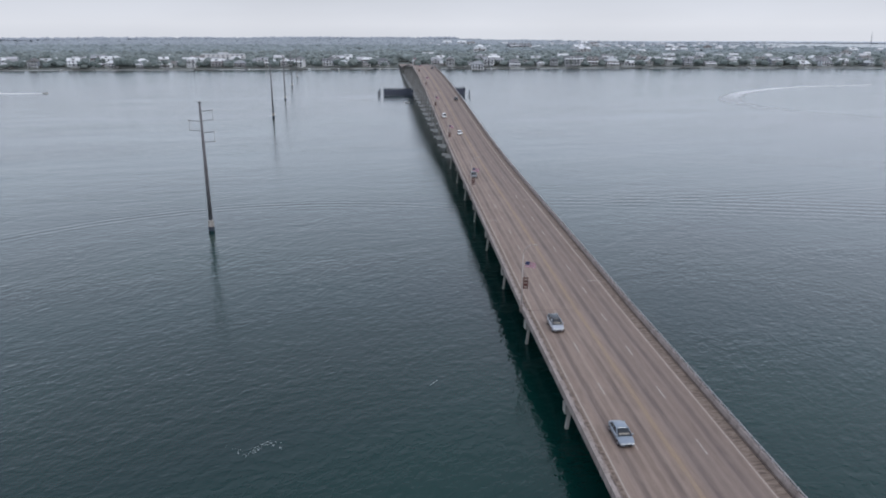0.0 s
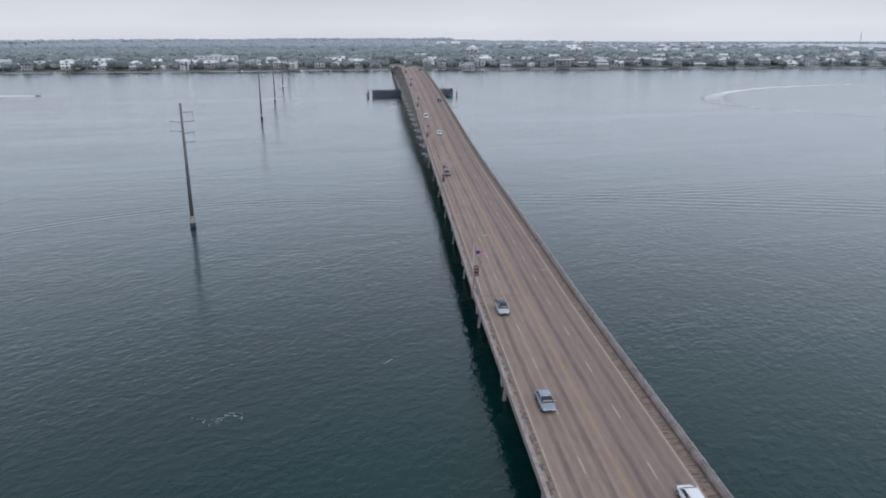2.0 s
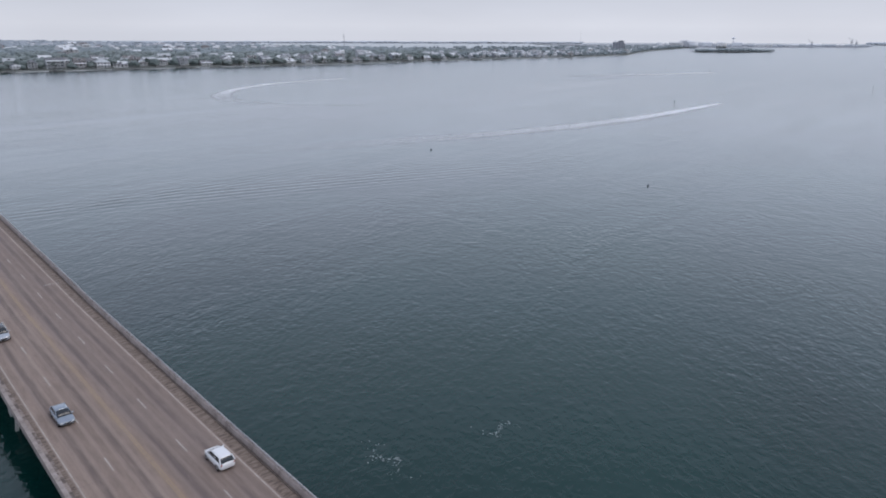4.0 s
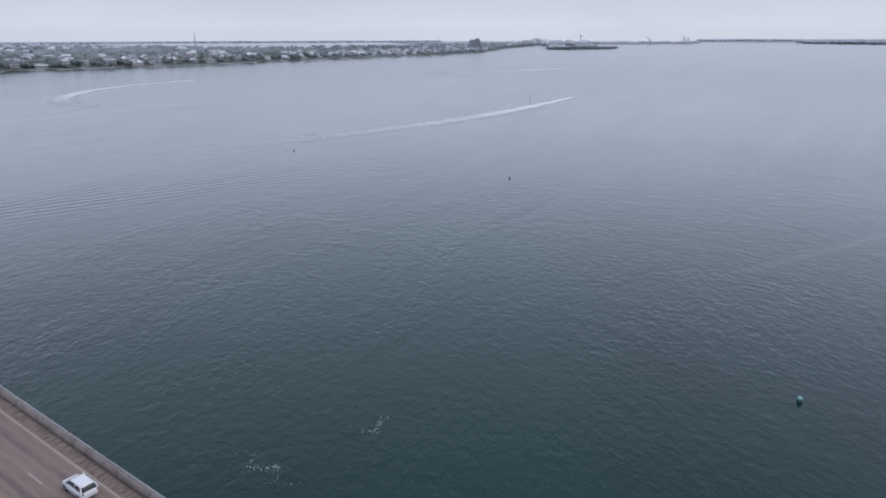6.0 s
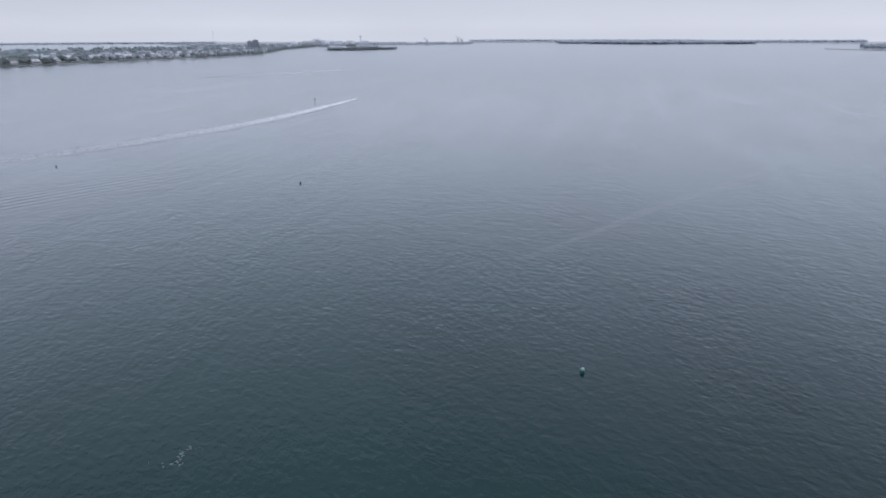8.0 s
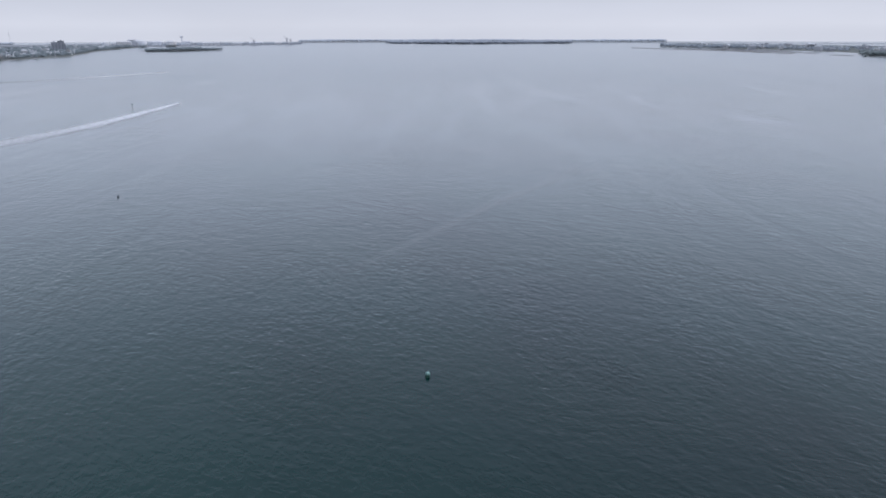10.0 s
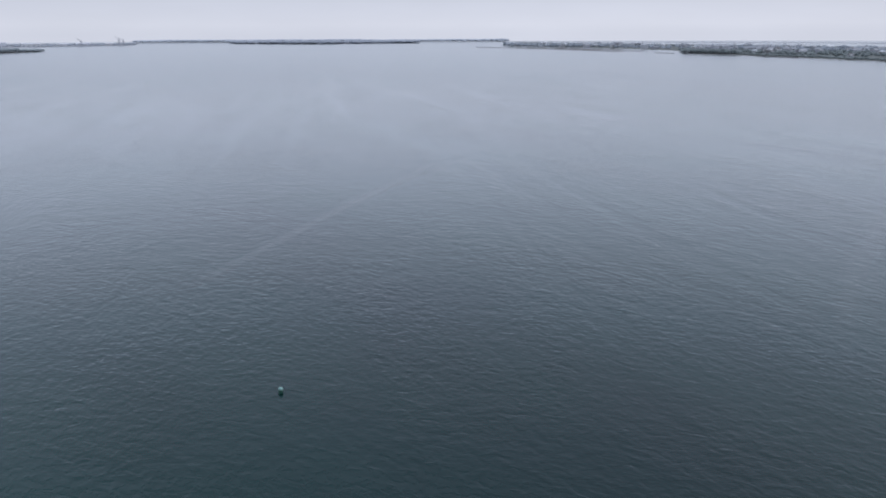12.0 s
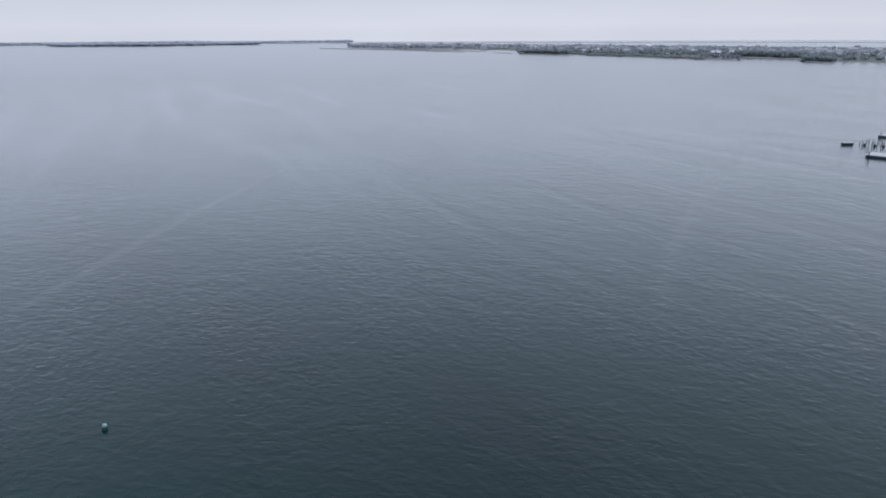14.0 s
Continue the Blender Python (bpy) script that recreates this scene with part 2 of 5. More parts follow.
    base = k.mix(k.ramp(grain, [(0.3, 0.25), (0.7, 0.0)]), base, (0.08, 0.06, 0.05))
    return k.done(base, k.bump(grain, 0.25, 0.01))


def concrete_material(name, a, b, dirt):
    k = Nodes(name, 0.85)
    p = k.where()
    coarse = k.noise(p, 0.7, 5.0, 0.6)
    runs = k.noise(k.scaled(p, (1.6, 1.6, 0.25)), 1.0, 4.0)
    grain = k.noise(p, 12.0, 3.0)
    base = k.mix(k.ramp(coarse, [(0.35, 0.0), (0.68, 1.0)]), a, b)
    base = k.mix(k.ramp(runs, [(0.5, 0.0), (0.7, 0.7)]), base, dirt)
    return k.done(base, k.bump(grain, 0.35, 0.01))


def foliage_material(name, tones, rough=0.9, sheen=0.25, mottle=0.35, grain=0.45):
    """Leaves: a tone for each crown, mottled, with a sheen that stands in for haze at low angles."""
    k = Nodes(name, rough)
    r = k.add("ShaderNodeNewGeometry").outputs["Random Per Island"]
    base = k.ramp(r, [(i / max(1, len(tones) - 1), t) for i, t in enumerate(tones)])
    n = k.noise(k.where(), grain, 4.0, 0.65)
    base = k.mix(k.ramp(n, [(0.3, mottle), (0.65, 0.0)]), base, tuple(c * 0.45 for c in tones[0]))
    k.bsdf.inputs["Sheen Weight"].default_value = sheen
    k.bsdf.inputs["Sheen Roughness"].default_value = 0.6
    k.bsdf.inputs["Sheen Tint"].default_value = (0.86, 0.94, 0.93, 1)
    return k.done(base, k.bump(n, 0.3, 0.4))


def foam_material(name, cover):
    """White water, broken into flecks; the ribbon's second UV runs from its edge (0) over its middle (1) to the edge (0)."""
    k = Nodes(name, 0.6)
    uv = k.add("ShaderNodeUVMap").outputs[0]
    s = k.add("ShaderNodeSeparateXYZ", Vector=uv).outputs
    n = k.noise(k.where(), 0.55, 5.0, 0.7)
    m = k.sum(k.sum(s["Y"], s["X"], "MULTIPLY"), k.ramp(n, [(0.32, 0.35), (0.60, 1.0)]), "MULTIPLY")
    k.put(k.bsdf, "Alpha", k.sum(m, cover, "MULTIPLY"))
    return k.done((0.73, 0.74, 0.735))


M_WATER = water_material()
M_ROAD = road_material()
M_WALL = concrete_material("bridge_concrete", (0.255, 0.212, 0.19), (0.35, 0.30, 0.275), (0.15, 0.118, 0.10))
M_PIER = concrete_material("pier_concrete", (0.33, 0.305, 0.275), (0.43, 0.40, 0.365), (0.16, 0.14, 0.12))
# dirt and shade at the right parapet's foot, both put into this tone
M_PARAPET_FOOT = concrete_material("dirty_shaded_foot_concrete", (0.095, 0.070, 0.058), (0.15, 0.115, 0.097), (0.06, 0.044, 0.037))


def silted_kerb_material():
    k = Nodes("silt_shade_kerb_concrete", 0.9)
    p = k.where()
    # heaps of silt, with the shade between them in the darker tone
    heap = k.noise(k.scaled(p, (0.8, 0.85, 0.8)), 1.0, 3.0, 0.6, 0.5)
    grain = k.noise(p, 11.0, 3.0)
    base = k.mix(k.ramp(heap, [(0.42, 0.0), (0.56, 1.0)]), (0.125, 0.098, 0.084), (0.33, 0.275, 0.24))
    base = k.mix(k.ramp(grain, [(0.35, 0.35), (0.7, 0.0)]), base, (0.09, 0.07, 0.06))
    return k.done(base, k.bump(k.sum(heap, k.sum(grain, 0.2, "MULTIPLY")), 0.6, 0.1))


M_KERB_PALE = silted_kerb_material()
M_FOOTING = concrete_material("pale_footing_concrete", (0.50, 0.48, 0.45), (0.62, 0.60, 0.57), (0.24, 0.22, 0.20))
M_WHITE_LINE = grainy("white_road_paint", (0.27, 0.24, 0.21), (0.48, 0.44, 0.395), 2.0, 0.7)
M_EDGE_LINE = grainy("worn_edge_line_paint", (0.29, 0.25, 0.215), (0.46, 0.415, 0.37), 1.2, 0.7)
M_YELLOW_LINE = grainy("yellow_road_paint", (0.23, 0.165, 0.108), (0.32, 0.23, 0.14), 1.5, 0.7)
M_JOINT = grainy("joint_seal", (0.17, 0.13, 0.112), (0.22, 0.17, 0.15), 4.0, 0.9)
M_ALU = grainy("weathered_aluminium", (0.33, 0.315, 0.315), (0.43, 0.415, 0.415), 5.0, 0.5, 0.1, 0.1)
M_LAMP_POLE = grainy("galvanised_lamp_post", (0.36, 0.32, 0.30), (0.46, 0.42, 0.40), 4.0, 0.6, 0.1, 0.1)
M_STEEL_POLE = grainy("weathering_steel_pole", (0.115, 0.110, 0.114), (0.20, 0.193, 0.20), 1.2, 0.75, 0.2)
M_TIMBER = grainy("creosoted_timber", (0.024, 0.028, 0.042), (0.060, 0.068, 0.092), 1.5, 0.85)
M_DOCK = grainy("grey_dock_boards", (0.23, 0.22, 0.20), (0.36, 0.34, 0.31), 2.0, 0.85)
_glass = Nodes("dark_window_glass", 0.12)
_glass.bsdf.inputs["IOR"].default_value = 1.5
M_GLASS_DARK = _glass.done((0.022, 0.026, 0.030))
M_RUBBER = grainy("tyre_rubber", (0.016, 0.016, 0.017), (0.03, 0.03, 0.03), 8.0, 0.85)
M_RIM = Nodes("alloy_rim", 0.3, 0.9).done((0.5, 0.5, 0.52))
M_FOAM = foam_material("boat_wake_foam", 1.0)
M_FOAM_THIN = foam_material("old_wake_foam", 0.8)
M_SCUM = grainy("floating_foam", (0.30, 0.33, 0.33), (0.52, 0.55, 0.55), 3.0, 0.8)
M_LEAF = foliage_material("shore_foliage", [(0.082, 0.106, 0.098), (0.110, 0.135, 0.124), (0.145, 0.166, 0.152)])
M_BARK = grainy("grey_bark", (0.10, 0.085, 0.07), (0.17, 0.15, 0.13), 2.0)
M_HOUSE_WALL = varied("house_siding", [(0.82, 0.82, 0.82), (0.42, 0.43, 0.45), (0.74, 0.73, 0.72), (0.30, 0.31, 0.33), (0.78, 0.79, 0.81), (0.50, 0.48, 0.47), (0.80, 0.80, 0.79), (0.34, 0.30, 0.29)])
M_HOUSE_ROOF = varied("house_roofing", [(0.14, 0.145, 0.155), (0.74, 0.75, 0.76), (0.20, 0.20, 0.21), (0.70, 0.71, 0.72), (0.17, 0.16, 0.155), (0.48, 0.50, 0.51), (0.66, 0.67, 0.68), (0.30, 0.31, 0.325)])
M_TRIM = grainy("white_trim", (0.70, 0.70, 0.69), (0.80, 0.80, 0.79), 2.0, 0.6)
M_PANE = Nodes("house_window_glass", 0.1).done((0.06, 0.07, 0.085))


def land_material():
    k = Nodes("shore_ground", 0.95)
    p = k.where()
    z = k.add("ShaderNodeSeparateXYZ", Vector=p).outputs["Z"]
    n = k.noise(p, 0.05, 5.0)
    grass = k.mix(k.ramp(n, [(0.35, 0.0), (0.65, 1.0)]), (0.085, 0.100, 0.085), (0.155, 0.165, 0.15))
    sand = k.mix(k.noise(p, 0.2, 4.0), (0.31, 0.305, 0.30), (0.47, 0.46, 0.45))
    return k.done(k.mix(k.ramp(k.sum(z, k.sum(n, 0.8, "MULTIPLY")), [(0.95, 1.0), (1.0, 0.0)]), grass, sand), k.bump(n, 0.3, 0.5))


M_LAND = land_material()
M_MARSH = grainy("marsh_grass_and_mud", (0.12, 0.12, 0.12), (0.20, 0.195, 0.19), 0.03, 0.95)
# far ground paled towards blue-grey, so its colour holds the haze
M_FAR_LAND = grainy("hazed_far_ground", (0.22, 0.23, 0.24), (0.30, 0.31, 0.32), 0.02, 0.95)
# far treelines: haze is mixed into these pale leaf tones
M_FAR_WOOD = foliage_material("hazed_far_foliage", [(0.27, 0.295, 0.33), (0.285, 0.31, 0.345), (0.30, 0.325, 0.36)], 0.9, 0.15, 0.12, 0.08)
# inland bands get paler and bluer with distance: haze put into the leaf colour
M_MID_WOOD = foliage_material("hazed_woods_foliage", [(0.150, 0.182, 0.192), (0.180, 0.212, 0.220), (0.215, 0.246, 0.252)], 0.9, 0.25, 0.25, 0.16)
M_WOOD_A = foliage_material("dense_woods_faint_haze", [(0.095, 0.118, 0.112), (0.122, 0.146, 0.138), (0.155, 0.178, 0.168)], 0.9, 0.3, 0.28, 0.25)
M_WOOD_C = foliage_material("hazed_inland_foliage", [(0.235, 0.262, 0.288), (0.255, 0.282, 0.308), (0.28, 0.306, 0.33)], 0.9, 0.22, 0.15, 0.1)
# the farthest leaves, painted almost in the colour of the haze
M_HAZED_COAST = foliage_material("hazed_coast_foliage", [(0.41, 0.445, 0.49), (0.43, 0.465, 0.51), (0.455, 0.49, 0.535)], 0.9, 0.2, 0.1, 0.05)
# glass greyed to carry the haze over the distant town
M_FAINT_PANE = Nodes("hazed_window_glass", 0.3).done((0.17, 0.18, 0.20))

# ---------------------------------------------------------------- mesh helpers


def bm_box(bm, x0, x1, y0, y1, z0, z1):
    vs = [bm.verts.new((x, y, z)) for z in (z0, z1) for y in (y0, y1) for x in (x0, x1)]
    for q in ((0, 2, 3, 1), (4, 5, 7, 6), (0, 1, 5, 4), (2, 6, 7, 3), (0, 4, 6, 2), (1, 3, 7, 5)):
        bm.faces.new([vs[i] for i in q])
    return vs


def box(x0, x1, y0, y1, z0, z1, bevel=0.0):
    bm = bmesh.new()
    bm_box(bm, x0, x1, y0, y1, z0, z1)
    if bevel:
        bmesh.ops.bevel(bm, geom=bm.edges[:], offset=bevel, segments=1, affect="EDGES")
    return bm


def tube(points, radii, sides=8, bm=None, cap=True):
    """A round bar along points, with a radius for each of them."""
    bm = bm or bmesh.new()
    rings = []
    pts = [Vector(p) for p in points]
    for i, p in enumerate(pts):
        along = (pts[min(i + 1, len(pts) - 1)] - pts[max(i - 1, 0)]).normalized()
        side = along.orthogonal().normalized() if i == 0 else (side - along * side.dot(along)).normalized()
        up = along.cross(side)
        r = radii[i] if isinstance(radii, (list, tuple)) else radii
        rings.append([bm.verts.new(p + (side * math.cos(a) + up * math.sin(a)) * r) for a in (2 * math.pi * j / sides for j in range(sides))])
    for a, b in zip(rings, rings[1:]):
        for j in range(sides):
            bm.faces.new((a[j], a[(j + 1) % sides], b[(j + 1) % sides], b[j]))
    if cap:
        bm.faces.new(rings[0][::-1])
        bm.faces.new(rings[-1])
    return bm


def prism(outline, y0, y1, bm=None):
    """An outline in x and z, drawn out along y."""
    bm = bm or bmesh.new()
    a = [bm.verts.new((x, y0, z)) for x, z in outline]
    b = [bm.verts.new((x, y1, z)) for x, z in outline]
    n = len(outline)
    bm.faces.new(a)
    bm.faces.new(b[::-1])
    for i in range(n):
        bm.faces.new((a[i], b[i], b[(i + 1) % n], a[(i + 1) % n]))
    return bm


def mesh_of(name, bm, material, smooth=False):
    bmesh.ops.recalc_face_normals(bm, faces=bm.faces[:])
    me = bpy.data.meshes.new(name)
    bm.to_mesh(me)
    bm.free()
    me.materials.append(material)
    if smooth:
        me.polygons.foreach_set("use_smooth", [True] * len(me.polygons))
    return me


def part(name, bm, material, parent, label="", smooth=False, at=None):
    """Links a bmesh (or a ready mesh) as one object under a thing or a part."""
    me = bm if isinstance(bm, bpy.types.Mesh) else mesh_of(name, bm, material, smooth)
    ob = new(name, me)
    ob.parent = parent
    if at is not None:
        ob.matrix_basis = at
    return tagged(ob, label)


def thing(name, label, category, at=None, group="", kind=""):
    ob = new(name)
    if at is not None:
        ob.matrix_basis = at
    return tagged(ob, label, category, group, kind)


def solid(name, bm, material, label="", category="", group="", kind="", at=None, smooth=False):
    ob = new(name, mesh_of(name, bm, material, smooth))
    if at is not None:
        ob.matrix_basis = at
    return tagged(ob, label, category, group, kind)


def raw_mesh(name, verts, faces, material, smooth=False):
    me = bpy.data.meshes.new(name)
    me.from_pydata(verts, [], faces)
    me.materials.append(material)
    if smooth:
        me.polygons.foreach_set("use_smooth", [True] * len(me.polygons))
    return me


# ---------------------------------------------------------------- the water
def water():
    bm = bmesh.new()
    rings, sides = [0, 60, 160, 400, 900, 2000, 3500, 5600], 64
    mid = bm.verts.new((0, 0, 0))
    last = None
    for r in rings[1:]:
        ring = [bm.verts.new((r * math.cos(2 * math.pi * i / sides), r * math.sin(2 * math.pi * i / sides), 0)) for i in range(sides)]
        for i in range(sides):
            j = (i + 1) % sides
            bm.faces.new((mid, ring[i], ring[j]) if last is None else (last[i], ring[i], ring[j], last[j]))
        last = ring
    solid("water", bm, M_WATER, "rippled grey-green tidal water of a wide sound", "water", kind="structure")


water()

# ---------------------------------------------------------------- the bridge: its line and its heights
SPAN = 26.6
FIRST, LAST = -8, 37
RISE_Y = [-240, -60, 0, 60, 120, 180, 240, 300, 360, 430, 497]
RISE_Z = [3.2, 4.95, 5.95, 6.45, 6.95, 8.9, 12.2, 15.8, 18.8, 21.6, 23.2]


def deck_z(y):
    y = y if y <= 497 else 994 - y
    total = 0.0
    for d in (-24, -12, 0, 12, 24):
        total += float(np.interp(y + d, RISE_Y, RISE_Z)) / 5
    return total


def deck_x(y):
    s = max(0.0, min(y, 327.0)) / 500
    return 9.15 * s - 7.0 * s * s


def deck_point(y, x=0.0, up=0.0):
    return Vector((deck_x(y) + x, y, deck_z(y) + up))


def deck_frame(y, x=0.0, up=0.0, length=4.0):
    """A pose on the deck, its y axis along the road."""
    a, b = deck_point(y - length / 2), deck_point(y + length / 2)
    along = (b - a).normalized()
    side = along.cross(Vector((0, 0, 1))).normalized()
    top = side.cross(along)
    m = Matrix((side, along, top)).transposed().to_4x4()
    m.translation = deck_point(y) + side * x + top * up
    return m


bridge = thing("bridge", "long weathered concrete road bridge rising over a tidal sound", "bridge", pose(0, 0, 0))

HALF, GAP = 9.08, 0.03
L = SPAN - GAP
span_road = mesh_of("deck_span", box(-HALF + 0.12, HALF + 0.1, GAP / 2, L, -0.24, 0.0), M_ROAD)


def parapet_mesh(sign):
    # solid wall with a sloped foot, a flat top and a drip edge outside
    inner, outer = (9.0, 9.43) if sign > 0 else (8.50, 9.04)
    o = [(inner, 0.004), (inner, 0.46), (inner + 0.07, 0.68), (inner + 0.07, 0.76), (outer, 0.76), (outer, 0.62), (outer - 0.05, 0.58), (outer - 0.05, -0.34), (outer - 0.2, -0.34), (outer - 0.2, -0.245), (outer - 0.075, -0.245), (outer - 0.075, 0.004)]
    return prism([(sign * x, z) for x, z in o], GAP / 2, L)


# on the right this is the parapet's dark foot, on the left a kerb
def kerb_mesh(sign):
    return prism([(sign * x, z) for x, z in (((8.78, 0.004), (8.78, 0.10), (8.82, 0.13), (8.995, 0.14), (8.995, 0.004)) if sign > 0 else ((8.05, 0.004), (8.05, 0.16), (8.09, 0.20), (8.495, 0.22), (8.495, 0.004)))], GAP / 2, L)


span_walls = [mesh_of("parapet", parapet_mesh(s), M_WALL) for s in (-1, 1)]
span_kerbs = [mesh_of("kerb", kerb_mesh(s), M_PARAPET_FOOT if s > 0 else M_KERB_PALE) for s in (-1, 1)]


def girder_mesh():
    return prism([(-0.45, -0.25), (0.45, -0.25), (0.45, -0.40), (0.12, -0.52), (0.12, -1.30), (0.33, -1.45), (0.33, -1.70), (-0.33, -1.70), (-0.33, -1.45), (-0.12, -1.30), (-0.12, -0.52), (-0.45, -0.40)], 0.1, L - 0.1)


span_girder = mesh_of("girder", girder_mesh(), M_PIER)
rail_meshes = [mesh_of("rail", tube([(x, GAP / 2, z), (x, L, z)], 0.055, 8), M_ALU, True) for x, z in ((9.23, 1.16), (9.40, 0.96))]


def post_bm(bm=None, x=0.0, y=0.0):
    bm = bm or bmesh.new()
    vs = bm_box(bm, x - 0.10, x + 0.08, y - 0.05, y + 0.05, 0.74, 1.15)
    for v in vs[4:]:
        v.co.x -= 0.02
    return bm


post_mesh = mesh_of("rail_post", post_bm(), M_ALU)


def many_posts():
    bm = bmesh.new()
    for i in range(11):
        post_bm(bm, 9.30, 1.2 + i * 2.42)
    return mesh_of("rail_posts", bm, M_ALU)


far_posts = many_posts()
edge_line = mesh_of("edge_line", box(-0.06, 0.06, 0.05, L - 0.05, 0.0, 0.006), M_EDGE_LINE)
yellow_line = mesh_of("centre_line", box(-0.06, 0.06, 0.05, L - 0.05, 0.0, 0.006), M_YELLOW_LINE)
seal = mesh_of("expansion_joint", box(-8.4, 8.4, L - 0.01, L + GAP + 0.02, -0.2, 0.004), M_JOINT)

for k in range(FIRST, LAST):
    y0 = k * SPAN
    a, b = deck_point(y0), deck_point(y0 + SPAN)
    along = (b - a).normalized()
    side = along.cross(Vector((0, 0, 1))).normalized()
    m = Matrix((side, along, side.cross(along))).transposed().to_4x4()
    m.translation = a
    span = part("deck_span", span_road, M_ROAD, bridge, at=m)
    for i in (0, 1):
        part("parapet", span_walls[i], M_WALL, span)
        part("kerb", span_kerbs[i], M_PARAPET_FOOT, span)
        part("edge_line", edge_line, M_EDGE_LINE, span, at=pose((-7.35, 7.35)[i], 0, 0))
        part("centre_line", yellow_line, M_YELLOW_LINE, span, at=pose((-0.14, 0.14)[i], 0, 0))
    for i in range(2):
        part("rail", rail_meshes[i], M_ALU, span)
    for gx in (-6.5, -3.25, 0.0, 3.25, 6.5):
        part("girder", span_girder, M_PIER, span, at=pose(gx, 0, 0))
    part("expansion_joint", seal, M_JOINT, span)
    if -4 <= k < 8:
        for n in range(11):
            part("rail_post", post_mesh, M_ALU, span, at=pose(9.30, 1.2 + n * 2.42, 0))
    else:
        tagged(part("rail_posts", far_posts, M_ALU, span), kind="stuff")

dash = mesh_of("lane_dash", box(-0.06, 0.06, -1.52, 1.52, 0.0, 0.007), M_WHITE_LINE)
for x, y0 in ((-3.66, -26.4), (3.66, -28.0)):
    for i in range(-14, 83):
        y = y0 + 12.19 * i
        part("lane_dash", dash, M_WHITE_LINE, bridge, at=deck_frame(y, x, 0.004, 3.0))

# pale curved repairs across the outer lanes


def repair(y, x0, x1):
    bm = bmesh.new()
    rows = []
    for i in range(9):
        t = i / 8
        x, b = x0 + (x1 - x0) * t, 0.35 * math.sin(math.pi * t)
        rows.append([bm.verts.new((x, b + e, z)) for e, z in ((-0.09, 0.0), (0.09, 0.0), (0.09, 0.006), (-0.09, 0.006))])
    for a, c in zip(rows, rows[1:]):
        for j in range(4):
            bm.faces.new((a[j], a[(j + 1) % 4], c[(j + 1) % 4], c[j]))
    bm.faces.new(rows[0])
    bm.faces.new(rows[-1][::-1])
    part("road_repair", bm, M_WHITE_LINE, bridge, "pale curved repair strip", at=deck_frame(y, 0.0, 0.004, 3.0))


repair(13.1, 5.3, 7.9)
repair(56.4, -7.6, -5.2)
repair(77.4, 5.2, 7.6)

# ---------------------------------------------------------------- the bridge's piers
cap_low = box(-8.5, 8.5, -0.6, 0.6, -1.4, 0.0, 0.05)
CAP_LOW = mesh_of("pier", cap_low, M_PIER)
for k in range(FIRST, LAST + 1):
    y = k * SPAN
    base = deck_point(y)
    top = base.z - 1.72
    if top < 7.2:
        # a bent of driven piles, the outer ones raking
        pier = part("pier", CAP_LOW, M_PIER, bridge, at=pose(base.x, y, top))
        h = top + 3.0
        for i, x in enumerate((-7.7, -4.6, -1.5, 1.5, 4.6, 7.7)):
            rake = (-1 if x < 0 else 1) * (0.7 if abs(x) > 7 else 0.0)
            bm = bmesh.new()
            lo = bm_box(bm, -0.21, 0.21, -0.21, 0.21, -h, -1.35)
            for v in lo[:4]:
                v.co.x += rake
            part("bent_post", bm, M_PIER, pier, at=pose(x, 0, 0))
    else:
        # a tall pier: footing at the water, two columns, a cap
        capm = mesh_of("pier", prism([(-8.3, 0), (8.3, 0), (8.3, -0.6), (7.0, -1.5), (-7.0, -1.5), (-8.3, -0.6)], -0.75, 0.75), M_PIER)
        pier = part("pier", capm, M_PIER, bridge, at=pose(base.x, y, top))
        for x in (-6.8, 0.0, 6.8):
            part("column", tube([(x, 0, -top + 1.0), (x, 0, -1.4)], 0.55, 12), M_PIER, pier)
            part("footing", box(x - 1.3, x + 1.3, -1.3, 1.3, -top - 1.5, -top + 0.7, 0.08), M_FOOTING, pier)
        part("strut", box(-9.4, 9.4, -0.6, 0.6, -top + 0.75, -top + 1.6), M_FOOTING, pier)

# abutment where the bridge meets the far shore, and the road that leads on
end = deck_point(LAST * SPAN)
part("abutment", box(-9.6, 9.6, 0.05, 9.0, -6.0, -0.3, 0.05), M_PIER, bridge, at=pose(end.x, LAST * SPAN, end.z))

# ---------------------------------------------------------------- channel fenders under the bridge


M_FENDER = grainy("weathered_fender_planks", (0.070, 0.082, 0.125), (0.130, 0.150, 0.205), 0.8, 0.85)


def fender(x0, x1, y, label):
    f = thing("channel_fender", label, "fender", pose(0, y, 0), "bridge channel fenders")
    n = max(2, round((x1 - x0) / 1.3))
    for i in range(n + 1):
        x = x0 + (x1 - x0) * i / n
        part("post", tube([(x, 0, -3), (x + random.uniform(-0.1, 0.1), 0, 5.2 + random.uniform(-0.5, 0.6))], [0.32, 0.27], 8), M_TIMBER, f)
    for i in range(6):
        z = 0.2 + 0.82 * i
        part("plank", box(x0 - 0.2, x1 + 0.2, 0.06, 0.20, z, z + 0.52), M_FENDER, f)
    for z in (1.2, 4.6):
        part("wale", box(x0 - 0.3, x1 + 0.3, 0.24, 0.54, z - 0.16, z + 0.16), M_TIMBER, f)
    return f


fender(-30, -6, 494, "dark creosoted timber channel fender beside the bridge")
fender(-30, -6, 508, "dark creosoted timber channel fender beside the bridge")
fender(27, 38, 500, "dark creosoted timber channel fender beyond the bridge")
fender(27, 38, 514, "dark creosoted timber channel fender beyond the bridge")


